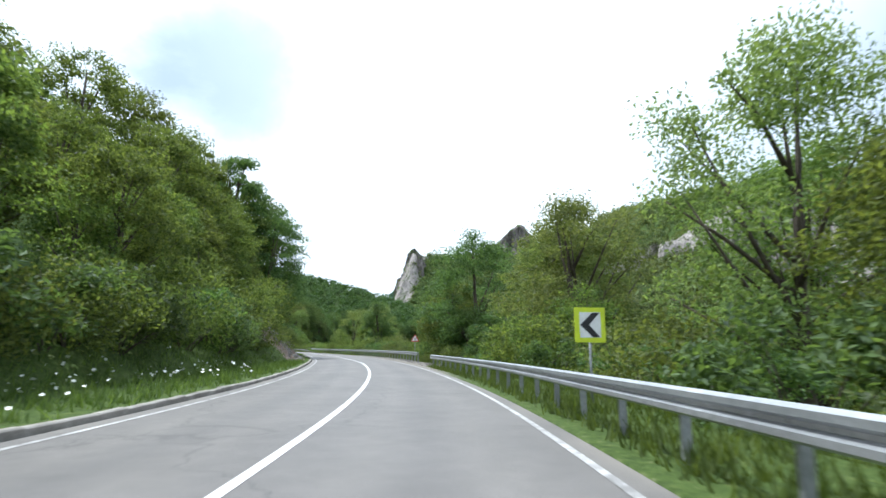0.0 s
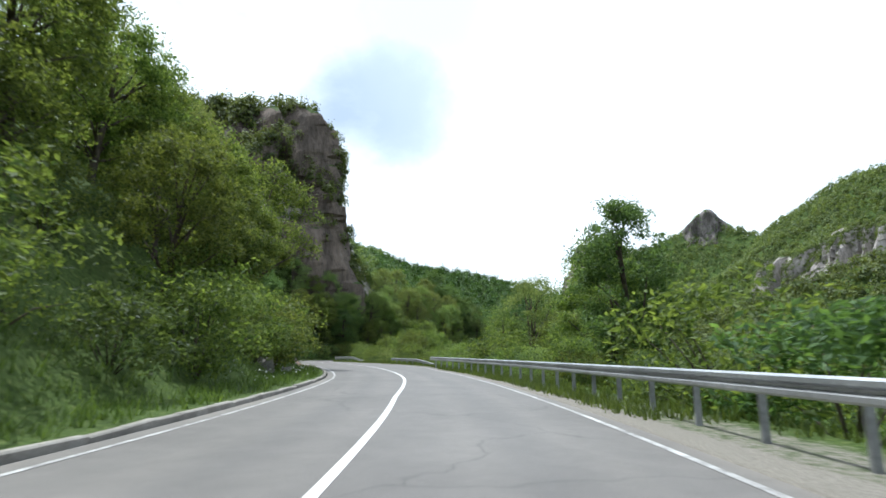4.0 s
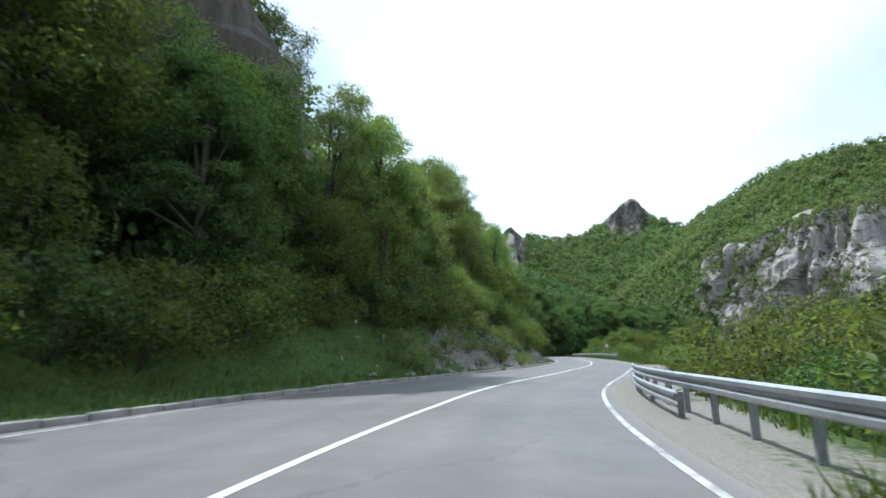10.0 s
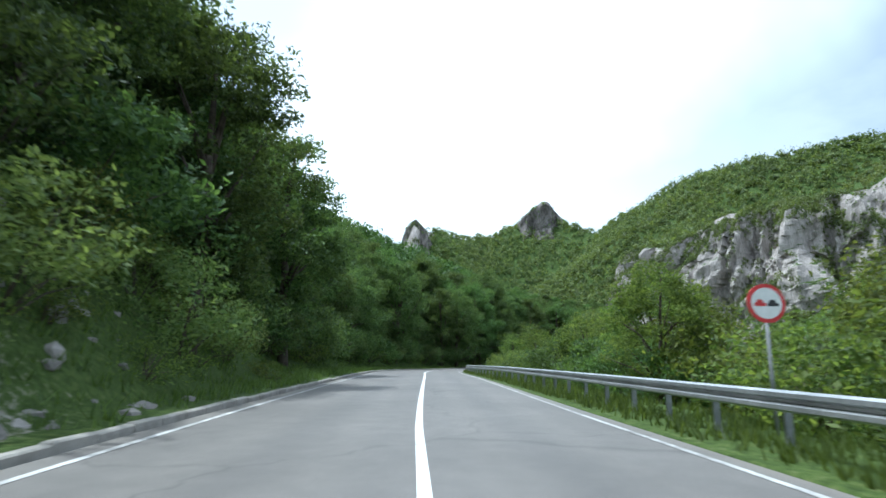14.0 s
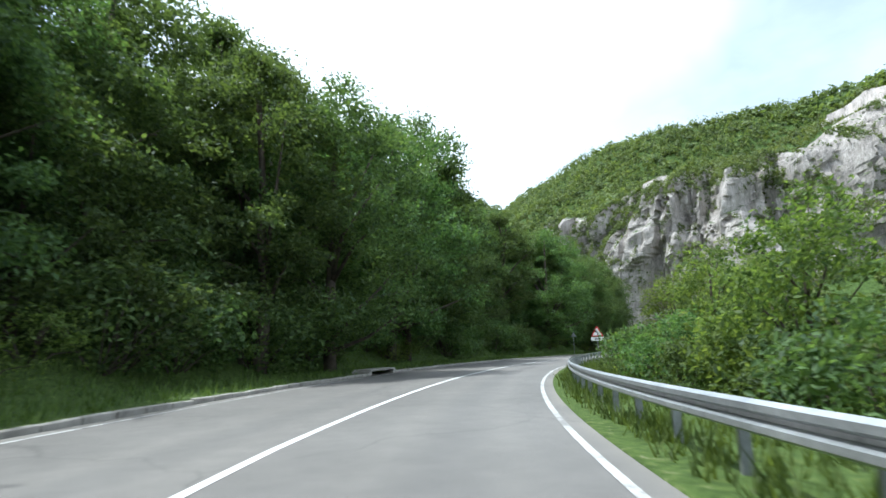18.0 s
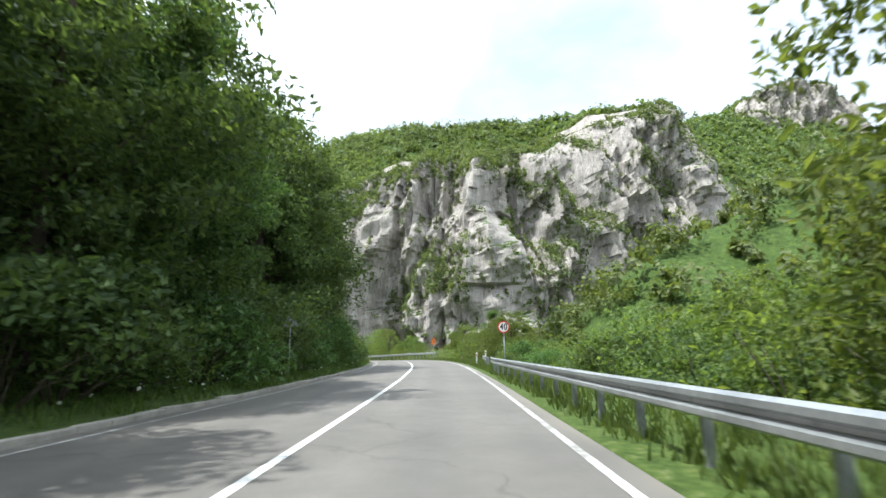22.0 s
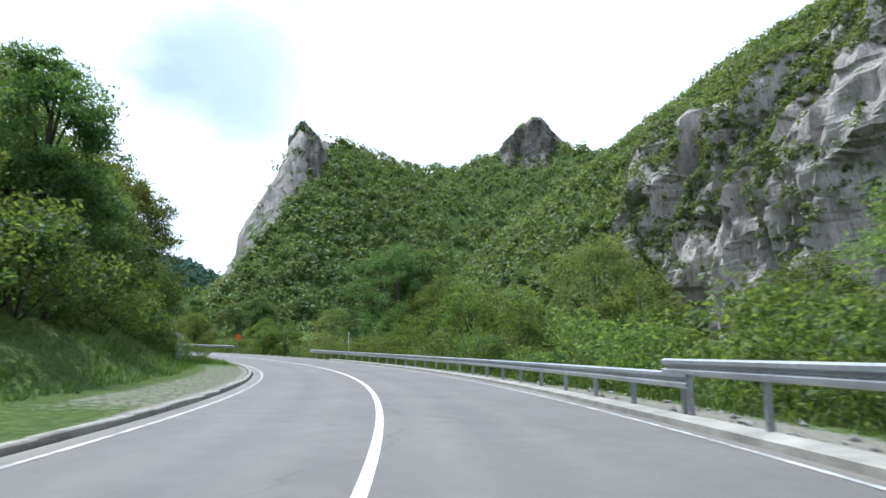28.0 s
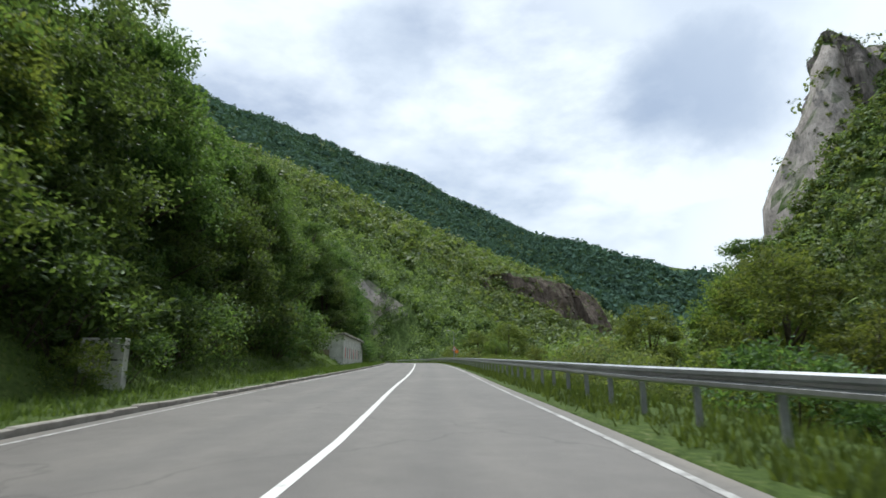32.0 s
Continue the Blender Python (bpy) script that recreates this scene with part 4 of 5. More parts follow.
def hedge(kinds, lo, hi, step, l0, l1, sizes=(0.8, 1.2), seed=0):
    """Plants of several kinds at random along a stretch."""
    rng = np.random.default_rng(seed + int((lo + 100) * 10))
    for s in np.arange(lo, hi, step):
        plant(kinds[rng.integers(len(kinds))], s + rng.uniform(-0.5, 0.5) * step, rng.uniform(l0, l1), rng.uniform(*sizes))


LE = lambda s: -float(LEFT_EDGE(s))
RE = lambda s: float(RIGHT_EDGE(s))
# the wooded slope on the uphill side
for lo, hi, near in ((-30, 50, 4.5), (50, 95, 5.5), (95, 140, 3.2), (140, 207, 9.0), (207, 252, 3.6), (252, 330, 6.0), (330, 515, 4.2), (515, 560, 3.0), (560, 640, 5.0), (640, 690, 6.5), (690, 746, 5.2), (746, 790, 5.0), (815, 880, 4.5)):
    o = -float(LEFT_EDGE((lo + hi) / 2))
    # dim: dark-leaved kinds carry the shade lying on these stretches
    dim, small_, open_ = 330 <= lo < 560 or lo >= 740, 560 <= lo < 690, lo == 252
    hedge(["elder", "dark", "dark", "low"] if dim else ["hazel", "dark", "maple", "low"], lo, hi, 1.9 if dim else 2.3, o - near - 1.5, o - near, (1.0, 1.6) if dim else (0.8, 1.3))
    hedge(["elder", "dense", "dense"] if dim else ["young", "airy", "maple"] if open_ else ["dense", "young", "elder"] if small_ else ["young", "broad", "maple"], lo, hi, 3.6 if dim else 4.6, o - near - 5, o - near - 2.5, (1.0, 1.4) if dim else (0.7, 1.0))
    hedge(["beech", "beech", "tall"] if dim else ["airy", "young", "airy"] if open_ else ["dense", "beech", "broad"] if small_ else ["broad", "young", "broad"], lo, hi, 5.0 if dim else 6.0, o - near - 9, o - near - 5, (0.6, 0.85) if small_ else (0.9, 1.25) if dim else (0.6, 0.9) if lo < 50 else (0.9, 1.3))
    hedge(["beech", "tall"] if dim else ["airy", "airy", "young"] if open_ else ["broad", "broad", "airy"], lo, hi, 7.0, o - near - 18, o - near - 10, (0.7, 0.9) if small_ else (0.7, 1.0) if lo < 50 else (1.0, 1.35))
# low growth creeping over the stony banks
for lo, hi, a, b in ((56, 92, 2, 5), (144, 205, 3, 9), (256, 316, 2, 6), (258, 316, 3, 7), (314, 342, 1.5, 6), (316, 340, 2.5, 7), (318, 340, 2, 7)):
    o = -float(LEFT_EDGE((lo + hi) / 2))
    # beyond 250 pale leaves stand in for sunlit growth
    hedge(["low", "low", "dark"] if lo < 250 else ["low", "pale", "maple", "low"], lo, hi, 2.4, o - b, o - a, (0.6, 1.1), 9)
hedge(["elder", "dark", "elder"], 552, 586, 1.5, LE(568) - 4.6, LE(568) - 2.4, (0.7, 1.2), 12)
# pale kinds again: the sunlight on this bank is in the leaf colour
hedge(["pale", "young", "maple"], 254, 302, 2.6, LE(278) - 8.5, LE(278) - 5, (0.8, 1.2), 13)
# bushes and trees on the river side
for lo, hi, a, b, st in ((-20, 44, 5.4, 8.5, 2.5), (55, 140, 4.8, 8.5, 3), (140, 200, 6, 11, 3.5), (200, 250, 4.4, 7.5, 3), (285, 330, 5, 10, 4), (330, 470, 5.2, 7.5, 2.2), (470, 540, 5.2, 8.5, 2.2), (540, 600, 6, 11, 3), (600, 720, 5, 9, 3), (735, 900, 7, 12, 3.5)):
    o = float(RIGHT_EDGE((lo + hi) / 2))
    hedge(["hazel", "dark", "elder", "dark"] if 330 <= lo < 540 else ["hazel", "dark", "pale", "maple"], lo, hi, st, o + a, o + b, (0.8, 1.3), 3)
    hedge(["young", "maple", "pale"], lo, hi, st * 2, o + b, o + b + 6, (0.8, 1.3), 4)


def woods(name, x, y, z, quads, crown, leaf, mat, seed, label):
    """Many far trees in one mesh: each an uneven crown of leaf sprays, finer the nearer the road it stands."""
    rng = np.random.default_rng(seed)
    d = nearest(x, y)[2]
    vs, fs, k0 = [], [], 0
    for lo, hi, many, small_leaf in ((0, 42, 5.0, 0.40), (42, 80, 2.4, 0.60), (80, 200, 1.4, 0.72), (200, 1e6, 1.0, 0.85)):
        on = (d >= lo) & (d < hi)
        n, q = int(on.sum()), max(5, int(quads * many))
        if not n:
            continue
        lobes = rng.normal(size=(n, 7, 3))
        lobes /= np.linalg.norm(lobes, axis=2)[:, :, None]
        lobes[:, :, 2] = np.abs(lobes[:, :, 2]) * 1.1 - 0.25
        pick = rng.integers(0, 7, (n, q))
        k = np.take_along_axis(lobes, pick[:, :, None].repeat(3, 2), 1) * rng.uniform(0.5, 0.85, (n, 1, 1)) + rng.normal(size=(n, q, 3)) * 0.22
        sc = rng.uniform(0.55, 1.5, (n, 1, 1))
        c = k * sc * np.array([crown, crown, crown * 1.15]) + np.stack([x[on], y[on], z[on]], 1)[:, None, :] + sc * np.array([0, 0, crown * 0.75])
        out = k + (0, 0, 0.25)
        out /= np.linalg.norm(out, axis=2)[:, :, None]
        v, f = leaves(rng, c.reshape(-1, 3), leaf * small_leaf, 0.9, 0.7, out.reshape(-1, 3))
        vs.append(v)
        fs.append(f + k0)
        k0 += len(v)
    ob = new(name, mesh_of(name, np.concatenate(vs), np.concatenate(fs), mat))
    return tagged(ob, label, "woods", kind="stuff")


def scatter(n, x0, x1, y0, y1, seed, keep, bare=2.4):
    rng = np.random.default_rng(seed)
    x, y = rng.uniform(x0, x1, n), rng.uniform(y0, y1, n)
    s, l, d = nearest(x, y)
    z, g = sampled(x, y, LAND_AT[2]), sampled(x, y, LAND_AT[3])
    ok = keep(x, y, z, g, s, l, d) & (rng.random(n) < np.clip(bare - g, 0.06, 1))
    return x[ok], y[ok], z[ok]


# one wooded slope in two leaf colours: lit up to 325, shaded beyond
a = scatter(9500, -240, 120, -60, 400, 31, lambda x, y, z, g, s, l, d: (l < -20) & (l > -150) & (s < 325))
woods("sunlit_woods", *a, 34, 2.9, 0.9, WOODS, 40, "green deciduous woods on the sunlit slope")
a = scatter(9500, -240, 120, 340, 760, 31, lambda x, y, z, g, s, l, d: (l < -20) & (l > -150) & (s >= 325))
woods("hillside_woods", *a, 34, 2.9, 0.9, WOODS_SHADED, 41, "dense green deciduous woods on the slope above the road")
a = scatter(13000, -60, 640, 380, 1000, 32, lambda x, y, z, g, s, l, d: (l > 24) & (d < 430), 3.4)
woods("valley_woods", *a, 28, 2.8, 1.0, WOODS, 42, "green woods on the valley floor and crags")
a = scatter(17000, -300, 700, 800, 1330, 33, lambda x, y, z, g, s, l, d: (d > 150) & (np.hypot(x + 55, y - 1012) > 20))
woods("mountain_woods", *a, 22, 4.8, 1.5, WOODS, 43, "dense green woods on the mountain")
a = scatter(9000, 420, 1020, 380, 900, 38, lambda x, y, z, g, s, l, d: d > 300, 3.4)
woods("ridge_woods", *a, 9, 4.6, 2.6, WOODS, 48, "green woods over the mountain ridge")
a = scatter(16000, -60, 620, -60, 640, 34, lambda x, y, z, g, s, l, d: (l > 24) & (d < 420) & ((y < 400) | (x > 250)))
woods("riverside_woods", *a, 30, 2.6, 0.95, WOODS, 44, "bright green riverside woods")
a = scatter(20000, -1050, -120, 600, 1750, 35, lambda x, y, z, g, s, l, d: (d > 120) & (d <= 400))
woods("far_woods", *a, 20, 4.6, 2.0, WOODS, 45, "dense woods covering the nearer wooded hill")
# the far mountain's haze and cloud shadow are in its leaf colour
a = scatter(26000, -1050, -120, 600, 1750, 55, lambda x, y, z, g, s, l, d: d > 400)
woods("conifer_woods", *a, 9, 5.4, 3.2, HAZED_WOODS, 55, "dark blue-green conifers on the far mountain")

# gorge side: shade painted through the darker leaf colour
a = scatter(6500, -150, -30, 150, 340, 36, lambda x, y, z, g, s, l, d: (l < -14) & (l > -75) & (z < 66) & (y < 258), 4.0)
woods("gorge_woods", *a, 40, 2.5, 0.75, WOODS_SHADED, 46, "dense dark woods on the steep gorge side")
# same haze-tinted leaf colour on the most distant slope
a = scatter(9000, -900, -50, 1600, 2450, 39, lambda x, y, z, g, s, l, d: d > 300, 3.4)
woods("distant_woods", *a, 6, 8.0, 6.0, HAZED_WOODS, 49, "woods on the most distant mountain")
a = scatter(9000, -420, 20, 640, 1080, 37, lambda x, y, z, g, s, l, d: (d > 20) & ((l > 0) | (d > 24)) & (np.hypot(x + 58, y - 1010) > 26))
woods("end_woods", *a, 36, 3.7, 0.95, WOODS, 47, "bright green woods beyond the end of the straight")
a = scatter(2600, -20, 175, 265, 400, 57, lambda x, y, z, g, s, l, d: (l > 20) & (d > 20))
woods("talus_woods", *a, 26, 2.3, 0.8, WOODS, 57, "bright green scrub on the slope below the cliff")
rng_ = np.random.default_rng(77)
for V_, nz, gully, up_, thick in CRAG_SPOTS:
    patch = np.clip(rough_noise(V_[:, 0] / 26, V_[:, 1] / 26, V_[:, 2] / 20, 3) * 5 - 2.1, 0.05, 1)
    ok = rng_.random(len(nz)) < thick * np.maximum(0.10 * patch * (0.3 + up_) + 0.55 * patch * (nz > 0.3) * (0.35 + up_), 0.55 * gully * (0.25 + patch))
    q = V_[ok]
    if len(q):
        woods("crag_shrub", q[:, 0], q[:, 1], q[:, 2] - 0.8, 22, 2.3, 0.85, WOODS, 60 + len(q) % 9, "green shrubs growing on the rock ledges")


# single trees that stand out along the way: kind, along, sideways, height wanted
TALL = {"broad": 11, "tall": 15, "young": 7, "airy": 12, "dense": 9, "beech": 16}
for kind, s, l, top in (("airy", 17, 14.5, 15.5), ("airy", 20, 17.5, 14), ("broad", 10, 12.5, 9), ("airy", 36, 15, 16), ("airy", 40, 17, 16), ("airy", 44, 15.5, 15), ("broad", 46, 18, 15), ("tall", 75, -15.5, 19), ("tall", 82, -12.5, 18), ("beech", 73, -10.5, 15), ("beech", 81, -10.5, 14),
                        ("beech", 61, 14.5, 18.5), ("beech", 72, 15, 16), ("broad", 66, 12.5, 12), ("tall", 123.5, 16.2, 15.5), ("broad", 128, 17, 13), ("airy", 138, 23, 17), ("airy", 161, 30, 17), ("broad", 150, 26, 11), ("broad", 206, 22, 13), ("young", 196, 17, 9),
                        ("broad", 140, -11, 14), ("tall", 208, -12, 18), ("tall", 198, -13, 19), ("broad", 231, -16, 13), ("tall", 250, -15, 13), ("tall", 244, -12.5, 12), ("broad", 266, -15, 11), ("airy", 304, -13, 12), ("airy", 291, -15, 9),
                        ("airy", 313, -14, 12), ("broad", 316, -13, 10), ("tall", 340, -10, 15), ("tall", 355, -10, 17), ("broad", 337, 9, 6), ("young", 331, 14, 7), ("broad", 346, 13, 8.5), ("tall", 412, -10.5, 18), ("tall", 436, -10, 18),
                        ("beech", 441, -8.8, 18.5), ("beech", 453, -10.5, 22), ("beech", 463, -12.5, 26), ("tall", 453, -14, 19), ("tall", 464, -11, 20), ("tall", 455, -10, 15), ("tall", 487, -13, 19), ("tall", 504, -12, 19), ("airy", 487, 18.5, 15), ("broad", 512, 13.0, 15.5), ("broad", 499.5, 16.5, 14), ("tall", 505, 21, 18), ("broad", 508, 18, 13), ("airy", 503, 15.5, 13), ("broad", 480, 14, 9), ("broad", 503, 14, 8), ("young", 508, 12, 6.5), ("tall", 527, -9, 16),
                        ("tall", 541, -9, 17), ("tall", 553, -9.5, 16), ("beech", 569, -12, 15), ("beech", 578, -11.5, 13), ("broad", 598, -11.5, 12), ("broad", 640, -15, 10), ("broad", 652, 22, 9), ("airy", 637, 18, 11), ("airy", 686, 28, 16), ("broad", 666, 22, 10), ("tall", 673, -14, 12),
                        ("airy", 660, 21, 12), ("broad", 694, -13.5, 11), ("broad", 705, 18, 10), ("tall", 720, -12.5, 12), ("airy", 723, -12, 13), ("beech", 708, 20, 19), ("beech", 715, 24, 20), ("tall", 707, 23, 18), ("tall", 714, 26, 18), ("tall", 720, 29, 19), ("broad", 700, 20, 14),
                        ("tall", 761, -14, 16), ("tall", 777, -12.5, 15), ("broad", 747, -11.5, 9), ("broad", 850, 21, 13), ("broad", 860, 17, 11), ("tall", 780, 30, 15), ("broad", 770, 24, 12), ("dense", 59, 12.2, 8), ("dense", 64.5, 12.8, 9), ("dense", 55, 14, 8), ("broad", 186, 18.5, 9.5), ("broad", 193, 22, 10), ("broad", 201, 25, 10), ("beech", 757, 24, 13), ("broad", 762, 20, 11), ("beech", 752, 28, 15), ("broad", 768, 22, 11), ("broad", 776, 19, 9), ("beech", 500, -10.5, 21), ("beech", 512, -10, 20), ("beech", 521, -9.5, 18), ("beech", 546, -9.5, 18), ("beech", 555, -10, 17),
                        ("broad", 576, 14, 9), ("young", 582, 12.5, 6), ("broad", 588, 17, 10), ("tall", 597, 21, 12), ("broad", 606, 18, 9), ("broad", 614, 22, 11), ("broad", 626, 17, 9), ("young", 634, 14, 7), ("broad", 642, 19, 10), ("airy", 648, 24, 12),
                        ("broad", 655, 17, 8.5), ("broad", 672, 17, 9.5), ("young", 680, 14, 7.5), ("broad", 690, 23, 11), ("broad", 698, 27, 12), ("airy", 728, 26, 11), ("broad", 735, 22, 9), ("broad", 745, 25, 10), ("tall", 752, 30, 13)):
    plant(kind, s, l, top / TALL[kind])


# ---- grass, stones and outcrops ----
def tufts(name, spots, blades, height, mat, seed, label):
    rng = np.random.default_rng(seed)
    n = len(spots)
    base = np.repeat(spots, blades, 0) + np.concatenate([rng.normal(size=(n * blades, 2)) * 0.12, np.zeros((n * blades, 1))], 1)
    a = rng.uniform(0, 2 * math.pi, n * blades)
    h = (height * rng.uniform(0.4, 1.3, n * blades))[:, None]
    side = np.stack([np.cos(a), np.sin(a), 0 * a], 1) * 0.022
    lean = rng.normal(size=(n * blades, 3)) * (0.35, 0.35, 0) * h
    v = np.stack([base - side, base + side, base + lean + (0, 0, 1) * h], 1).reshape(-1, 3)
    return tagged(new(name, mesh_of(name, v, np.arange(len(v)).reshape(-1, 3), mat)), label, "grass", kind="stuff")


def on_land(s, l, lift=0.0):
    p = on_road(s, l)
    p[:, 2] = land(p[:, 0], p[:, 1], s, l) + lift
    return p


rg = np.random.default_rng(8)
s = rg.uniform(-20, 860, 26000)
d = rg.uniform(0.2, 5.5, 26000)
ok = ((SCREE(s) < 0.4) | (rg.random(26000) < 0.10)) & ~((s > 653) & (s < 688) & (d < 2.8))
tufts("verge_grass", on_land(s[ok], -LEFT_EDGE(s[ok]) - 0.4 - d[ok]), 7, 0.32, GRASS, 81, "long green grass on the uphill verge")
s = rg.uniform(-20, 900, 30000)
d = 0.8 + 5.5 * rg.random(30000) ** 1.4
ok = (GRAVEL(s) < 0.5) | (d > 2.8)
tufts("river_verge_grass", on_land(s[ok], RIGHT_EDGE(s[ok]) + d[ok], -0.03), 8, 0.27, GRASS, 82, "long green grass on the river verge")
s = rg.uniform(50, 335, 14000)
d = rg.uniform(3, 15, 14000) ** 1.0
tufts("bank_grass", on_land(s, -LEFT_EDGE(s) - d, 0.0)[(SCREE(s) > 0.3) & (rg.random(14000) < 0.9 * np.clip(smooth_noise(s / 3.1, d / 2.2) * 3 - 1.1, 0, 1) * np.clip((d - 2) / 5, 0.1, 1))], 8, 0.5, GRASS, 83, "tufts of grass on the stony bank")
FLOWER = plain("ox_eye_white", (0.75, 0.75, 0.68))
s = np.concatenate([rg.normal(16, 9, 160), rg.normal(122, 8, 130), rg.normal(536, 12, 150)])
d = rg.uniform(0.8, 4.5, len(s))
c_, f_ = leaves(rg, on_land(s, -LEFT_EDGE(s) - d, 0.35) + rg.normal(size=(len(s), 3)) * (0, 0, 0.12), 0.055, 1.5, 0.9)
tagged(new("wild_flower", mesh_of("wild_flower", c_, f_, FLOWER)), "small white wild flowers in the grass", "flowers", kind="stuff")


def stone_mesh(seed, flat=0.7):
    bm = bmesh.new()
    bmesh.ops.create_icosphere(bm, subdivisions=3, radius=1.0)
    r = np.random.default_rng(seed)
    cuts = r.normal(size=(18, 3))
    cuts /= np.linalg.norm(cuts, axis=1)[:, None]
    depth = r.uniform(0.38, 0.78, 18)
    for q in bm.verts:
        p = np.array(q.co)
        for n_, d_ in zip(cuts, depth):
            k = p @ n_ - d_
            if k > 0:
                p = p - n_ * k
        p = p * (1 + 0.12 * (smooth_noise(p[0] * 3 + seed, p[1] * 3, p[2] * 3) - 0.5))
        q.co = (p[0], p[1] * 0.9, p[2] * flat)
    me = bpy.data.meshes.new("rock")
    bm.to_mesh(me)
    bm.free()
    me.materials.append(STONE)
    return me


ROCKS = [stone_mesh(i, f) for i, f in ((1, 0.8), (2, 0.65), (3, 0.9))]
for i, (s, d, r) in enumerate(((70, 5.5, 1.3), (74, 3.8, 0.9), (121, 3.4, 1.2), (126, 2.8, 0.8), (150, 7.5, 1.5), (154, 9.5, 2.0), (157, 6.2, 1.2), (165, 8.5, 2.3), (160, 10.5, 2.0), (181, 7.5, 1.9), (174, 12.0, 2.6), (186, 9.0, 2.0), (158, 12.5, 1.8), (162, 6.5, 1.3), (168, 10.5, 1.9), (172, 4.8, 1.5), (176, 8.5, 1.6), (179, 4.2, 1.3), (184, 3.6, 1.4), (188, 5.8, 1.7), (191, 3.4, 1.0),
                                (262, 10.0, 2.6), (266, 12.5, 3.0), (270, 8.0, 1.6), (282, 6.5, 1.3), (318, 7.0, 2.0), (321, 5.4, 1.4), (324, 8.8, 1.8), (298, 9.0, 1.5))):
    p = on_land(np.array([float(s)]), np.array([-float(LEFT_EDGE(s)) - d]))[0]
    ob = new("rock_outcrop", ROCKS[i % 3])
    p[2] -= 0.3 * r
    ob.matrix_basis = Matrix.Translation(p) @ pose(0, 0, 0, 20 * math.sin(i), -25 + 15 * math.cos(i), 47 * i) @ Matrix.Diagonal((r, r, r, 1))
    tagged(ob, "grey limestone outcrop showing through the bank", "rock", "outcrops on the bank")
bm_ = bmesh.new()
bmesh.ops.create_icosphere(bm_, subdivisions=1, radius=1.0)
U_ = np.array([q.co[:] for q in bm_.verts])
T_ = np.array([[q.index for q in f.verts] for f in bm_.faces])
bm_.free()


def rubble(name, spots, size, seed, label):
    rng = np.random.default_rng(seed)
    n = len(spots)
    k = U_[None] * rng.uniform(0.6, 1.25, (n, len(U_), 1)) * (size * rng.uniform(0.35, 1.0, (n, 1, 1)) ** 2) * rng.uniform(0.55, 1.2, (n, 1, 3))
    v = (k + spots[:, None, :]).reshape(-1, 3)
    f = (T_[None] + (np.arange(n) * len(U_))[:, None, None]).reshape(-1, 3)
    return tagged(new(name, mesh_of(name, v, f, STONE)), label, "stones", kind="stuff")


s = rg.uniform(52, 332, 14000)
d = rg.uniform(0.9, 12, 14000)
ok = (rg.random(14000) < SCREE(s) * 0.8) & (d < 11)
rubble("scree", on_land(s[ok], -LEFT_EDGE(s[ok]) - d[ok]), 0.31, 91, "loose brown and grey scree on the bank")
s = np.concatenate([rg.uniform(44, 75, 250), rg.uniform(630, 735, 500), rg.uniform(250, 285, 260)])
d = rg.uniform(0.8, 4.2, len(s))
rubble("roadside_gravel", on_land(s, RIGHT_EDGE(s) + d, -0.02), 0.13, 92, "loose stones on the gravel verge")


# ---- guard rails ----
PROFILE = [(0.06, 0.31), (0.004, 0.275), (0.0, 0.215), (0.075, 0.175), (0.075, 0.135), (0.0, 0.095), (0.004, 0.035), (0.06, 0.0)]
post_mesh = joined("post", [(*box(-0.055, 0.055, -0.03, 0.03, -0.5, 1.0, 0.006), 0)], DULL)
spacer_mesh = joined("spacer", [(*box(-0.07, 0.0, -0.05, 0.05, 0.08, 0.24, 0.008), 0)], DULL)


end_mesh = joined("end_plate", [(*box(-0.05, 0.16, -0.16, 0.16, 0.0, 0.42, 0.02), 0)], DULL)


def guard_rail(lo, hi, top, label, off=RAIL_OFF, gap=2.0, mat=None, ends=()):
    """A W-beam on posts; top gives the beam's height along it."""
    ob = new("guard_rail")
    s = np.append(np.arange(lo, hi, 1.0), hi)
    v, f = [], []
    n = len(PROFILE)
    for a in s:
        for back in (0, 1):
            for l, z in PROFILE:
                v.append(on_road(a, off(a) + l + 0.006 * back, top(a) - 0.31 + z))
    for i in range(len(s) - 1):
        for back in (0, 1):
            for k in range(n - 1):
                q = [2 * n * i + back * n + k, 2 * n * i + back * n + k + 1, 2 * n * (i + 1) + back * n + k + 1, 2 * n * (i + 1) + back * n + k]
                f.append(q[::-1] if back else q)
        for k in (0, n - 1):
            f.append((2 * n * i + k, 2 * n * (i + 1) + k, 2 * n * (i + 1) + n + k, 2 * n * i + n + k))
    for i in (0, len(s) - 1):
        f += [(2 * n * i + k, 2 * n * i + k + 1, 2 * n * i + n + k + 1, 2 * n * i + n + k) for k in range(n - 1)]
    part("beam", mesh_of("beam", v, f, mat or ZINC), ob, "ribbed galvanised steel beam")
    for a in np.arange(lo + 0.4, hi, gap):
        p = on_road(a, float(off(a)) + 0.2)
        part("post", post_mesh, ob, "", Matrix.Translation((p[0], p[1], p[2] + float(top(a)) - 1.04)) @ pose(0, 0, 0, 0, 0, heading(a)))
        q = on_road(a, float(off(a)) + 0.145)
        part("spacer", spacer_mesh, ob, "", Matrix.Translation((q[0], q[1], q[2] + float(top(a)) - 0.31)) @ pose(0, 0, 0, 0, 0, heading(a)))
    for a in ends:
        q = on_road(a, float(off(a)) + 0.03, float(top(a)) - 0.36)
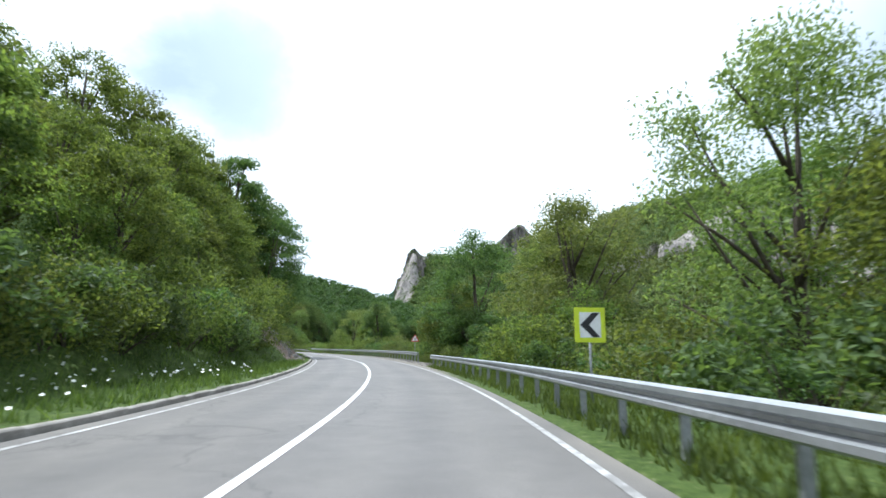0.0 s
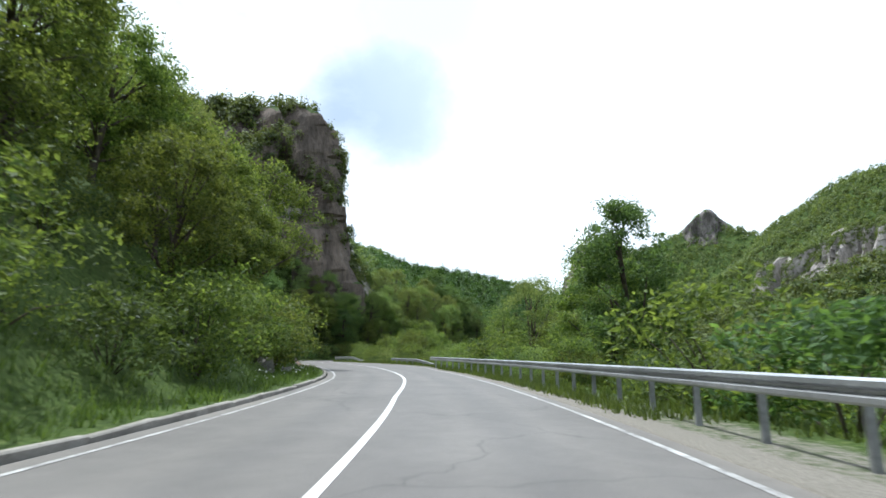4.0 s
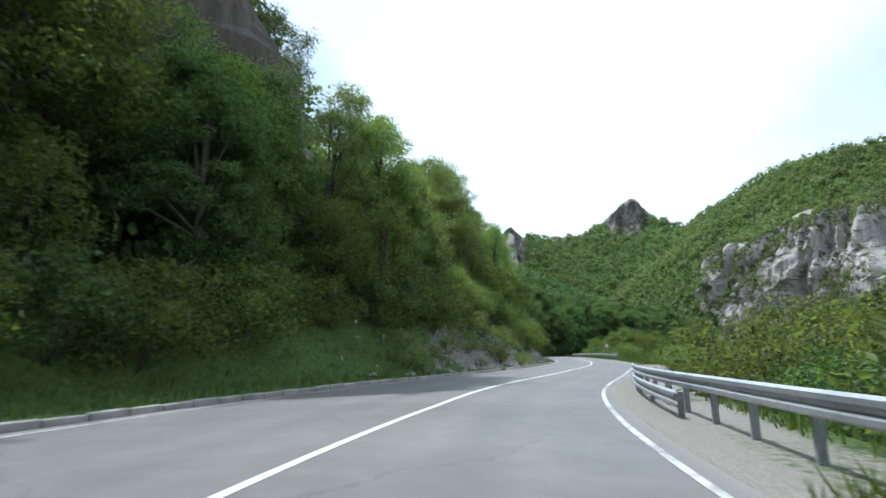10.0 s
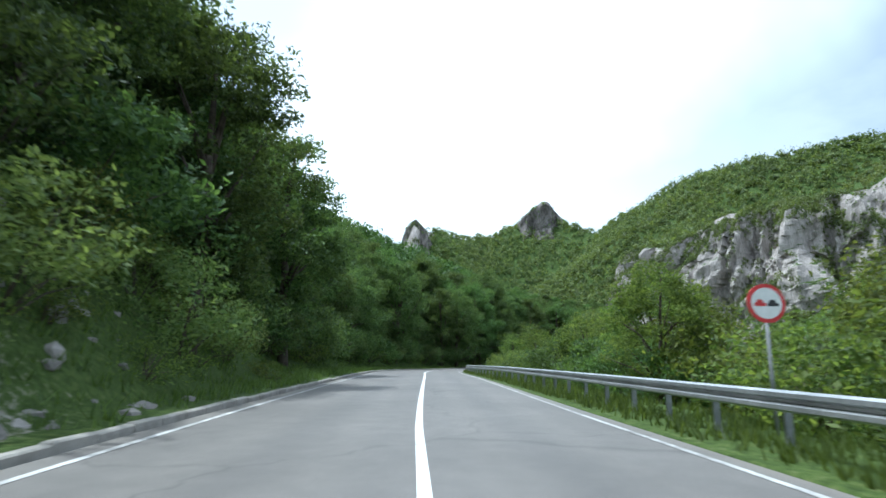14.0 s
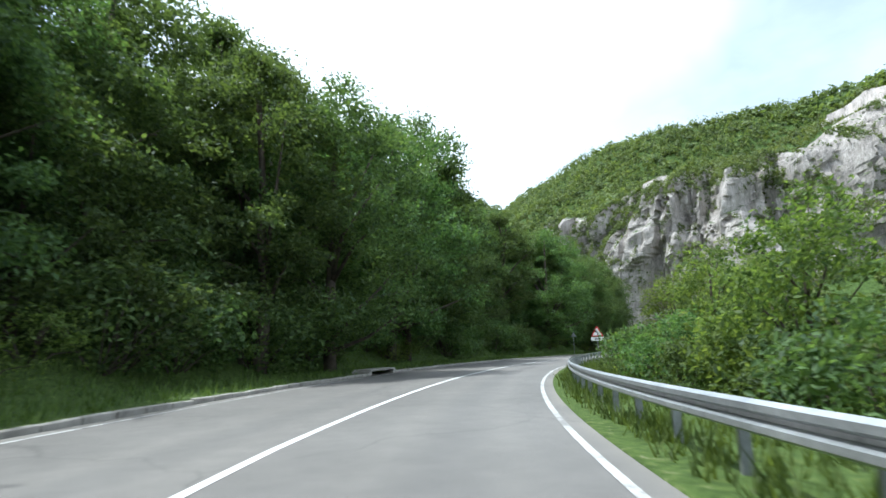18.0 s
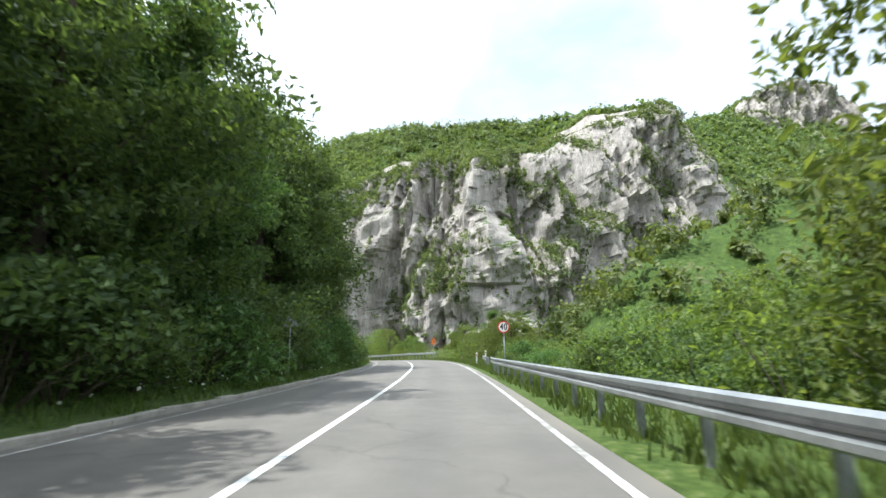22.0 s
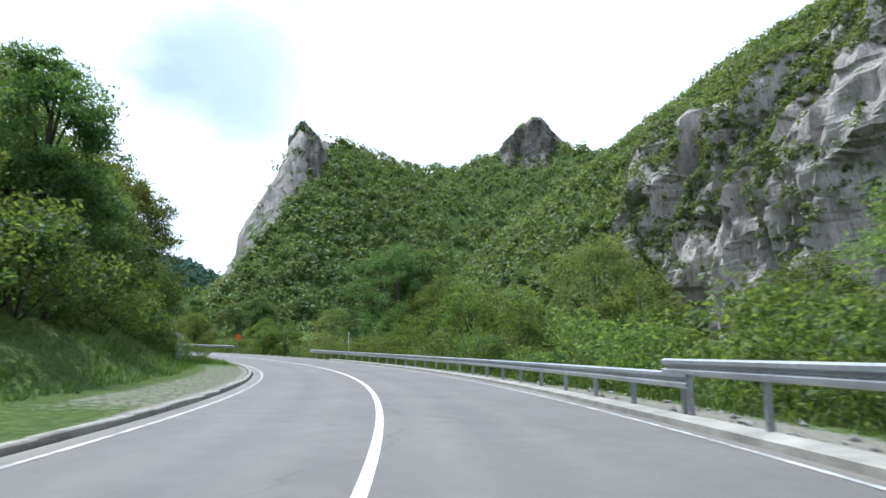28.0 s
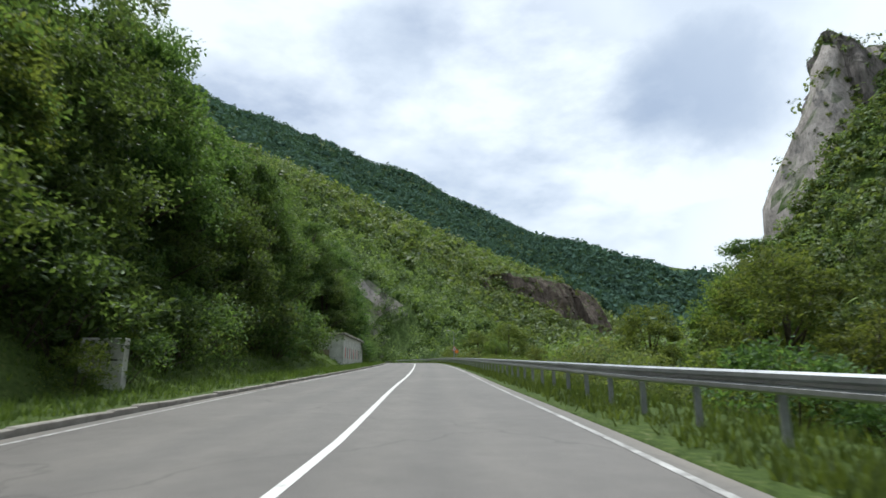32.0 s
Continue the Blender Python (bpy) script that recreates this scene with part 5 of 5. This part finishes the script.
        part("end_plate", end_mesh, ob, "pale flat end plate", Matrix.Translation(q) @ pose(0, 0, 0, 0, 0, heading(a)))
    return tagged(ob, label, "guard rail", "guard rails along the road")


level = lambda h: (lambda a: h)
guard_rail(-60, 43, level(0.86), "galvanised steel guard rail on short posts")
guard_rail(51, 141, level(0.99), "galvanised guard rail with a blunt open end", mat=ZINC)
guard_rail(144, 160, table([(144, 0.28), (150, 0.66), (160, 0.7)]), "low dull guard rail sinking into the grass", table([(144, 6.9), (158, 7.2), (174, 7.4)]), mat=DULL)
guard_rail(171, 255, table([(171, 0.05), (178, 0.78), (190, 0.82), (255, 0.82)]), "curved bright guard rail, its sunk end in the grass", lambda a: RAIL_OFF(a) + np.interp(a, [171, 190], [1.7, 0]))
guard_rail(312, 538.5, table([(312, 0.84), (440, 0.72), (538.5, 0.84)]), "long galvanised guard rail before the bushes", ends=(312,))
guard_rail(546, 552, level(0.75), "short weathered piece of guard rail", mat=DULL)
guard_rail(588, 655, level(1.12), "high galvanised guard rail on a concrete kerb")
guard_rail(654.2, 706, level(0.88), "galvanised guard rail along the gravel")
guard_rail(727, 915, level(0.95), "galvanised guard rail beside the straight road", ends=(727,))
# second, lower beam of the doubled stretches
for lo, hi, h in ((236, 255, 0.5),):
    guard_rail(lo, hi, level(h), "lower second beam of the guard rail", table([(0, 5.35), (255, 5.2)]), 4.0)

# ---- kerb stones on the uphill side ----
kerb_v, kerb_f = box(-0.09, 0.09, -0.494, 0.494, -0.25, 0.13, 0.025)
kerb_mesh = joined("kerb_stone", [(kerb_v, kerb_f, 0)], KERB)
kerb = tagged(new("kerb"), "low weathered concrete kerb along the verge", "kerb", kind="structure")
rest_v, rest_f, kk = [], [], np.random.default_rng(3)
for a in np.arange(-55.0, 905.0, 1.0):
    if 440.5 < a < 444.5 or 268 < a < 270:
        continue
    p = on_road(a, -float(LEFT_EDGE(a)) - 0.16, -0.06 + kk.normal() * 0.012)
    m = Matrix.Translation(p) @ pose(0, 0, 0, kk.normal() * 0.8, kk.normal() * 1.5, heading(a) + math.degrees(math.atan2(float(LEFT_EDGE(a + 1) - LEFT_EDGE(a - 1)), 2.0)) + kk.normal() * 0.5)
    if 0 <= a < 60 or 255 <= a < 320 or 520 <= a < 560 or 600 <= a < 735:
        part("kerb_stone", kerb_mesh, kerb, "", m)
    else:
        k0 = len(rest_v)
        rest_v += [tuple(m @ Vector(q)) for q in kerb_v]
        rest_f += [tuple(k0 + i for i in q) for q in kerb_f]
tagged(part("kerb_run", mesh_of("kerb_run", rest_v, rest_f, KERB), kerb), kind="stuff")
# foundation kerb under the high guard rail
v, f = [], []
for i, a in enumerate(np.arange(586, 701, 1.0)):
    l0 = float(RAIL_OFF(a)) - 0.28
    for l, z in ((l0, -0.3), (l0, 0.10), (l0 + 0.5, 0.14), (l0 + 0.5, -0.6)):
        v.append(on_road(a, l, z - 0.05))
    if i:
        f += [(4 * i - 4 + k, 4 * i - 3 + k, 4 * i + 1 + k, 4 * i + k) for k in range(3)]
tagged(new("rail_footing", mesh_of("rail_footing", v, f, KERB)), "broken concrete footing under the guard rail", "kerb", kind="structure")
# drain inlet
ob = new("drain_inlet")
for name, b in (("slab", (-0.9, 0.15, -2.0, 2.0, 0.16, 0.26)), ("cheek", (-0.9, 0.12, -2.2, -1.75, -0.2, 0.17)), ("cheek", (-0.9, 0.12, 1.75, 2.2, -0.2, 0.17)), ("back_wall", (-1.0, -0.85, -2.0, 2.0, -0.3, 0.17))):
    part(name, joined(name, [(*box(*b, 0.02), 0)], KERB), ob)
ob.matrix_basis = Matrix.Translation(on_road(442.5, -float(LEFT_EDGE(442)) - 0.2)) @ pose(0, 0, 0, 0, 0, heading(442))
tagged(ob, "concrete drain inlet with a dark mouth in the kerb", "drain")


# ---- signs ----
def disc(r, y0, y1, sides=40):
    a = np.linspace(0, 2 * math.pi, sides, endpoint=False)
    v = [(r * math.cos(t), y, r * math.sin(t)) for y in (y0, y1) for t in a]
    n = sides
    return v, [tuple(range(n)), tuple(range(2 * n - 1, n - 1, -1))] + [(i + n, (i + 1) % n + n, (i + 1) % n, i) for i in range(n)]


def outline(points, y0, y1):
    n = len(points)
    v = [(x, y, z) for y in (y0, y1) for x, z in points]
    return v, [tuple(range(n)), tuple(range(2 * n - 1, n - 1, -1))] + [(i + n, (i + 1) % n + n, (i + 1) % n, i) for i in range(n)]


def rounded(points, r, steps=4):
    """A polygon with rounded corners."""
    out, n = [], len(points)
    for i in range(n):
        a, b, c = (np.array(points[(i + k) % n], float) for k in (-1, 0, 1))
        p, q = b + (a - b) / np.linalg.norm(a - b) * r, b + (c - b) / np.linalg.norm(c - b) * r
        for t in np.linspace(0, 1, steps + 1):
            out.append(tuple((1 - t) ** 2 * p + 2 * t * (1 - t) * b + t * t * q))
    return out


def triangle(side, r):
    h = side * math.sqrt(3) / 2
    return rounded([(-side / 2, -h / 3), (side / 2, -h / 3), (0, h * 2 / 3)], r)


def glyph(ch, size, offset, align='CENTER'):
    """One letter as a thin mesh lying in the xy plane."""
    cu = bpy.data.curves.new("letter", 'FONT')
    cu.body, cu.size, cu.align_x, cu.extrude, cu.offset = ch, size, align, 0.002, offset
    cu.align_y = 'CENTER' if align == 'CENTER' else 'BOTTOM'
    tmp = bpy.data.objects.new("letter", cu)
    scene.collection.objects.link(tmp)
    me = bpy.data.meshes.new_from_object(tmp.evaluated_get(bpy.context.evaluated_depsgraph_get()))
    bpy.data.objects.remove(tmp)
    me.materials.clear()
    return me


def lettering(text, size, mat, y, squeeze=1.0):
    """The digits of a number side by side, each a mesh: rows for the plates of a sign."""
    out = []
    for i, ch in enumerate(text):
        me = glyph(ch, size, 0.012)
        me.transform(pose((i - (len(text) - 1) / 2) * size * 0.57 * squeeze, y, 0, 90) @ Matrix.Diagonal((squeeze, 1, 1, 1)))
        me.materials.append(mat)
        out.append(("digit", me, mat, "black digit", 0))
    return out


def sign(s, l, centre, label, plates, pole=0.03, twist=0.0, bottom=-0.6):
    """A road sign on a post; plates are (name, verts and faces or mesh, material, label, height offset)."""
    ob = new("road_sign")
    part("pole", joined("pole", [(*tube([(0, 0.05, bottom), (0, 0.05, centre + 0.25)], [pole, pole], 10), 0)], DULL, True), ob, "grey steel pole")
    first = None
    for name, shape, mat, text, dz in plates:
        me = shape if isinstance(shape, bpy.types.Mesh) else joined(name, [(*shape, 0)], mat)
        target = ob if first is None or name in ("plate", "supplement") else first
        o = part(name, me, target, text)
        o.location = (0, 0, centre + dz) if target is ob else (0, 0, 0)
        if name == "plate":
            first = o
    p = on_road(s, l)
    p[2] = float(land(p[:1], p[1:2], np.array([float(s)]), np.array([float(l)]))[0]) if l > 0 or l < -6 else p[2]
    z = on_road(s, l)[2]
    ob.matrix_basis = Matrix.Translation((p[0], p[1], z)) @ pose(0, 0, 0, 0, 0, heading(s) + twist)
    return tagged(ob, label, "road sign")


BACK = DULL
sign(12.2, 5.6, 1.85, "square yellow chevron board with black arrow on white", [
    ("plate", outline(rounded([(-.36, -.40), (.36, -.40), (.36, .40), (-.36, .40)], .03), 0.0, 0.02), YELLOW, "fluorescent yellow board", 0),
    ("panel", outline([(-.24, -.29), (.25, -.29), (.25, .29), (-.24, .29)], -0.004, 0.0), WHITE, "white panel", 0),
    ("arrow", outline([(-.23, 0), (.06, .28), (.23, .28), (-.02, 0), (.23, -.28), (.06, -.28)], -0.008, -0.004), BLACK, "black chevron", 0)])


def warning(s, l, centre, label, face, symbol, edge=RED, extra=(), twist=0.0, side=0.92):
    sign(s, l, centre, label, [
        ("plate", outline(triangle(side, 0.06), 0.0, 0.02), edge, "red-bordered triangle", 0),
        ("panel", outline(triangle(side * 0.72, 0.03), -0.004, 0.0), face, "", 0),
        *[("symbol", outline(q, -0.008, -0.004), BLACK, "", 0) for q in symbol], *extra], twist=twist)


warning(57.7, 6.1, 2.3, "red and white warning triangle with a junction symbol", WHITE, [[(-.03, -.2), (.03, -.2), (.03, .18), (-.03, .18)], [(.03, -.12), (.14, -.2), (.14, -.14), (.03, -.04)]])
plate_ = rounded([(-.46, -.13), (.46, -.13), (.46, .13), (-.46, .13)], .03)
warning(454.5, 5.9, 2.25, "red and white bend warning triangle with a white plate below", WHITE,
        [[(.02, -.2), (.09, -.2), (.09, .0), (-.04, .13), (-.1, .08), (.02, -.03)], [(-.16, .18), (-.02, .17), (-.13, .03)]],
        extra=[("supplement", outline(plate_, 0.0, 0.015), WHITE, "white plate with an unreadable line", -0.45)])
for k in range(4):
    b = part("bar", joined("bar", [(*outline([(-.2 + k * .12, -.05), (-.12 + k * .12, -.05), (-.12 + k * .12, .05), (-.2 + k * .12, .05)], -0.006, -0.001), 0)], BLACK), [o for o in scene.objects if o.name.startswith("supplement")][0])
warning(584.5, 5.4, 2.7, "orange roadworks warning triangle on a pole", ORANGE,
        [[(-.05, -.18), (.0, -.18), (.03, .05), (-.03, .12), (-.08, .02)], [(.04, -.18), (.2, -.18), (.12, -.06)], [(-.03, .14), (.03, .14), (.03, .2), (-.03, .2)]],
        extra=[("supplement", outline(rounded([(-.3, -.1), (.3, -.1), (.3, .1), (-.3, .1)], .03), 0.0, 0.015), ORANGE, "orange plate", -0.42)])


def round_sign(s, l, centre, label, face, extra, r=0.30, twist=0.0):
    sign(s, l, centre, label, [("plate", disc(r, 0.0, 0.02), RED, "red-rimmed disc", 0), ("panel", disc(r * 0.80, -0.004, 0.0), face, "", 0), *extra], twist=twist)


car = lambda x: [(x - .10, -.05), (x + .10, -.05), (x + .10, .0), (x + .06, .01), (x + .03, .06), (x - .05, .06), (x - .07, .01), (x - .10, .0)]
round_sign(325.2, 5.85, 2.2, "round no overtaking sign with a red and a black car", WHITE, [("symbol", outline(car(-.11), -0.008, -0.004), RED, "red car", 0), ("symbol", outline(car(.11), -0.008, -0.004), BLACK, "black car", 0)], 0.33)
round_sign(534.4, 5.27, 2.4, "round white speed limit sign, red rim, number 40", WHITE, lettering("40", 0.46, BLACK, -0.007, 0.80), 0.31)
round_sign(721.7, 5.3, 2.1, "round orange speed limit sign, red rim, number 60", ORANGE, lettering("60", 0.58, BLACK, -0.007, 0.80), 0.42)
# chevron board at the gravel, seen nearly from its edge
sign(695.5, 6.2, 2.2, "tall white and black chevron board seen from its edge", [
    ("plate", outline([(-.25, -.55), (.25, -.55), (.25, .55), (-.25, .55)], 0.0, 0.02), WHITE, "white board", 0),
    ("arrow", outline([(-.22, 0), (.05, .52), (.23, .52), (-.03, 0), (.23, -.52), (.05, -.52)], -0.005, 0.0), BLACK, "black chevron", 0)], twist=-117)
# back of a warning triangle on the uphill side
sign(534.0, -5.6, 2.9, "grey back of a warning triangle on a pole", [("plate", outline(triangle(0.9, 0.06), 0.0, 0.02), BACK, "bare grey sheet back", 0)], twist=180)
sign(498.5, -5.8, 3.0, "grey back of a tall warning triangle before the trees", [("plate", outline(triangle(0.9, 0.06), 0.0, 0.02), BACK, "bare grey sheet back", 0)], twist=180)
# traffic mirror
MIRROR, mn, ml, mb = material("mirror", 0.03, 1.0)
mb.inputs["Base Color"].default_value = (0.85, 0.87, 0.88, 1)
sign(644.0, 5.85, 2.25, "square traffic mirror in a black frame", [
    ("plate", outline(rounded([(-.41, -.52), (.41, -.52), (.41, .52), (-.41, .52)], .07), 0.0, 0.05), BLACK, "black frame", 0),
    ("mirror", outline(rounded([(-.33, -.43), (.33, -.43), (.33, .43), (-.33, .43)], .05), -0.006, 0.0), MIRROR, "mirror glass", 0)], twist=-12)
# marker posts
for s, l, h, label in ((563.0, 7.9, 1.3, "white marker post with a red reflector"), (583, 9.2, 0.9, "old grey marker post in the grass"), (553.5, 5.6, 1.0, "white marker post beside the road")):
    ob = new("marker_post")
    part("shaft", joined("shaft", [(*box(-0.06, 0.06, -0.04, 0.04, -0.4, h, 0.02), 0)], WHITE if h > 0.95 else DULL), ob)
    part("reflector", joined("reflector", [(*box(-0.035, 0.035, -0.047, -0.041, h - 0.32, h - 0.12), 0)], RED), ob, "red reflector")
    p = on_road(s, l)
    ob.matrix_basis = Matrix.Translation((p[0], p[1], float(land(p[:1], p[1:2], np.array([s]), np.array([l]))[0]))) @ pose(0, 0, 0, 2, 2, heading(s))
    tagged(ob, label, "marker post")


# ---- retaining wall ----
wall = tagged(new("retaining_wall"), "stained grey concrete retaining wall with painted scrawls", "wall", kind="structure")
WALL_L = table([(689, -8.4), (699, -8.2), (706, -7.6), (712.5, -6.9), (718, -8.0), (744, -8.4)])
spans = [(689.0, 693.7, 2.1), (693.7, 698.4, 2.25), (698.4, 703.0, 2.4), (703.0, 707.7, 4.6), (707.7, 712.5, 4.7), (712.5, 718.0, 4.75), (718.9, 724.0, 4.45), (724.0, 729.0, 4.5), (729.0, 733.8, 4.45), (733.8, 738.6, 4.35), (738.6, 743.4, 4.3)]
# solid black disc: the dark inside of the hole is only its colour
hole_mesh = joined("drain_hole", [(*[(lambda d: (d[0], d[1]))(disc(0.09, -0.012, 0.0, 14))][0], 0)], BLACK)
for a, b, h in spans:
    pa, pb = on_road(a + 0.02, float(WALL_L(a))), on_road(b - 0.02, float(WALL_L(b)))
    d = Vector(pb - pa)
    ang = math.degrees(math.atan2(d.y, d.x))
    ln = math.hypot(d.x, d.y)
    m = Matrix.Translation((pa[0], pa[1], pa[2])) @ pose(0, 0, 0, 0, 0, ang)
    panel = part("panel", joined("panel", [(*box(0, ln, 0.0, 0.4, -0.8, h, 0.03), 0)], STREAKED), wall, "", m)
    for x in (ln * 0.25, ln * 0.75):
        part("drain_hole", hole_mesh, panel, "", pose(x, 0, 0.75))
    for z in (h * 0.33, h * 0.66):
        part("seam", joined("seam", [(*box(0.02, ln - 0.02, -0.004, 0.01, z - 0.012, z + 0.012), 0)], KERB), panel)


SPRAY = plain("white_spray_paint", (0.70, 0.70, 0.68), 0.7)


def scrawl(text, s0, z, height, squeeze, stroke=0.02):
    """Letters sprayed one by one along the retaining wall."""
    a, b = on_road(s0, float(WALL_L(s0))), on_road(s0 + 4, float(WALL_L(s0 + 4)))
    d = b - a
    n = np.array([d[1], -d[0]]) / math.hypot(d[0], d[1])
    m = Matrix.Translation((a[0] + n[0] * 0.03, a[1] + n[1] * 0.03, a[2] + z)) @ pose(0, 0, 0, 0, 0, math.degrees(math.atan2(d[1], d[0])))
    x = 0.0
    for i, ch in enumerate(text):
        me = glyph(ch, height * 1.35, -stroke, 'LEFT')
        me.transform(pose(0, 0, 0, 90, 0, 0) @ Matrix.Diagonal((squeeze, 1, 1, 1)))
        me.materials.append(SPRAY)
        wide = max(q.co.x for q in me.vertices)
        part("painted_letter", me, wall, "white sprayed letter", m @ pose(x, 0, 0.06 * math.sin(2.3 * i + s0), 0, 3 * math.sin(1.7 * i + s0)))
        x += wide + 0.12 * height * squeeze


scrawl("STO", 713.0, 0.6, 2.3, 0.72)
scrawl("BRAN", 720.0, 0.7, 2.1, 0.50)
scrawl("MA", 726.5, 0.7, 2.0, 0.62)
scrawl("STOP", 738.75, 0.85, 1.9, 0.66)
for k in range(3):
    a = 724.4 + k * 0.7
    p, q = on_road(a, float(WALL_L(a))), on_road(a + 1, float(WALL_L(a + 1)))
    d = q - p
    part("painted_bar", joined("painted_bar", [(*box(0, 0.1, -0.032, -0.026, 0.8, 2.4), 0)], SPRAY), wall, "white sprayed stroke", Matrix.Translation(p) @ pose(0, 0, 0, 0, 0, math.degrees(math.atan2(d[1], d[0]))))

# ivy over the wall and trees on it
for s, l, k in ((684.5, -9.6, 0.7), (695.5, -10.2, 0.8), (701, -10.0, 0.8), (706, -10.0, 0.8), (712.5, -9.7, 1.1), (716, -9.9, 0.8), (721, -10.0, 0.9), (727, -10.1, 0.9), (733, -10.3, 1.0), (739, -10.3, 1.1), (742, -10.2, 1.2), (746, -10.2, 1.2), (750, -10.2, 1.2)):
    plant("hazel" if k < 1.1 else "dark", s, l, k, sink=0.3)

for z_ in (1.2, 2.4, 3.6):
    q_ = on_road(718.4, -7.9)
    plant("dark", 0, 0, 0.34, place=(q_[0], q_[1], q_[2] + z_ - 0.9), sink=0.0)
plant("elder", 688.6, -7.7, 0.5, sink=0.2)
plant("maple", 750.2, -8.5, 0.5, sink=0.2)
plant("dark", 753.4, -8.9, 0.75, sink=0.2)

# ---- the low white block and the bricked hut beside the straight ----
WHITEWASH = mottled("flaking_whitewash", (0.42, 0.41, 0.38), (0.70, 0.69, 0.65), 1.2, 0.9, fine=8, relief=0.4)
ob = new("concrete_block")
part("body", joined("body", [(*box(-0.65, 0.65, 0, 0.5, -0.6, 1.5, 0.03), 0)], WHITEWASH), ob)
for x, w, h0, h1 in ((-0.35, 0.05, 0.5, 1.2), (-0.28, 0.3, 1.14, 1.2), (-0.05, 0.05, 0.4, 1.25), (0.2, 0.05, 0.6, 1.1), (0.25, 0.22, 0.75, 0.81), (-0.3, 0.6, 0.3, 0.35)):
    part("painted_bar", joined("painted_bar", [(*box(x, x + w, -0.006, -0.001, h0, h1), 0)], BLACK), ob, "dark sprayed stroke")
p = on_land(np.array([752.0]), np.array([-8.9]))[0]
ob.matrix_basis = Matrix.Translation(p) @ pose(0, 0, 0, 0, 0, heading(752) + 12)
tagged(ob, "pale concrete block with dark graffiti in the ivy", "block")

ob = new("concrete_hut")
RUST = mottled("rusty_sheet", (0.16, 0.10, 0.07), (0.30, 0.24, 0.20), 2.0, 0.8, 0.2)
part("wall", joined("wall", [(*box(-0.15, 0.15, 0, 22, -1.5, 3.6, 0.03), 0)], WHITEWASH), ob, "pale concrete side wall")
part("wall", joined("wall", [(*box(-4.0, -0.16, 0, 0.3, -1.5, 3.6, 0.03), 0)], WHITEWASH), ob, "pale concrete end wall")
part("roof", joined("roof", [(*box(-4.3, 0.4, -0.4, 22.3, 3.6, 3.85, 0.05), 0)], KERB), ob, "weathered flat concrete roof")
part("door", joined("door", [(*box(-2.6, -1.5, -0.06, -0.01, -0.4, 1.9, 0.02), 0)], RUST), ob, "rusty dark sheet door")
for k in range(8):
    part("painted_bar", joined("painted_bar", [(*box(0.152, 0.157, 1.5 + 2.1 * k, 2.0 + 2.1 * k, 0.9, 2.2), 0)], BLACK if k % 2 else RED), ob, "sprayed stroke")
ob.matrix_basis = Matrix.Translation(on_land(np.array([799.0]), np.array([-8.5]))[0]) @ pose(0, 0, 0, 0, 0, heading(810))
tagged(ob, "long low pale concrete hut with graffiti", "hut")

# small signs and a lamp post far along the straight
round_sign(838, -8.0, 2.2, "small round sign far along the road", WHITE, [])
warning(846, -8.2, 2.2, "small warning triangle far along the road", WHITE, [[(-.03, -.15), (.03, -.15), (.03, .15), (-.03, .15)]])
warning(828, 7.0, 2.4, "white warning triangle far along the road", WHITE, [[(-.03, -.15), (.03, -.15), (.03, .15), (-.03, .15)]])
round_sign(820, 6.6, 1.9, "orange round roadworks sign far along the road", ORANGE, [])
ob = new("lamp_post")
part("pole", joined("pole", [(*tube([(0, 0, -0.5), (0, 0, 7.0), (0.3, 0, 7.4), (1.2, 0, 7.5)], [0.09, 0.06, 0.05, 0.04], 9), 0)], DULL, True), ob)
part("lamp_head", joined("lamp_head", [(*box(1.0, 1.7, -0.12, 0.12, 7.42, 7.56, 0.03), 0)], DULL), ob, "grey lamp head")
ob.matrix_basis = Matrix.Translation(on_land(np.array([850.0]), np.array([9.5]))[0]) @ pose(0, 0, 0, 0, 0, heading(850) + 180)
tagged(ob, "slim grey street lamp beside the road", "street lamp")
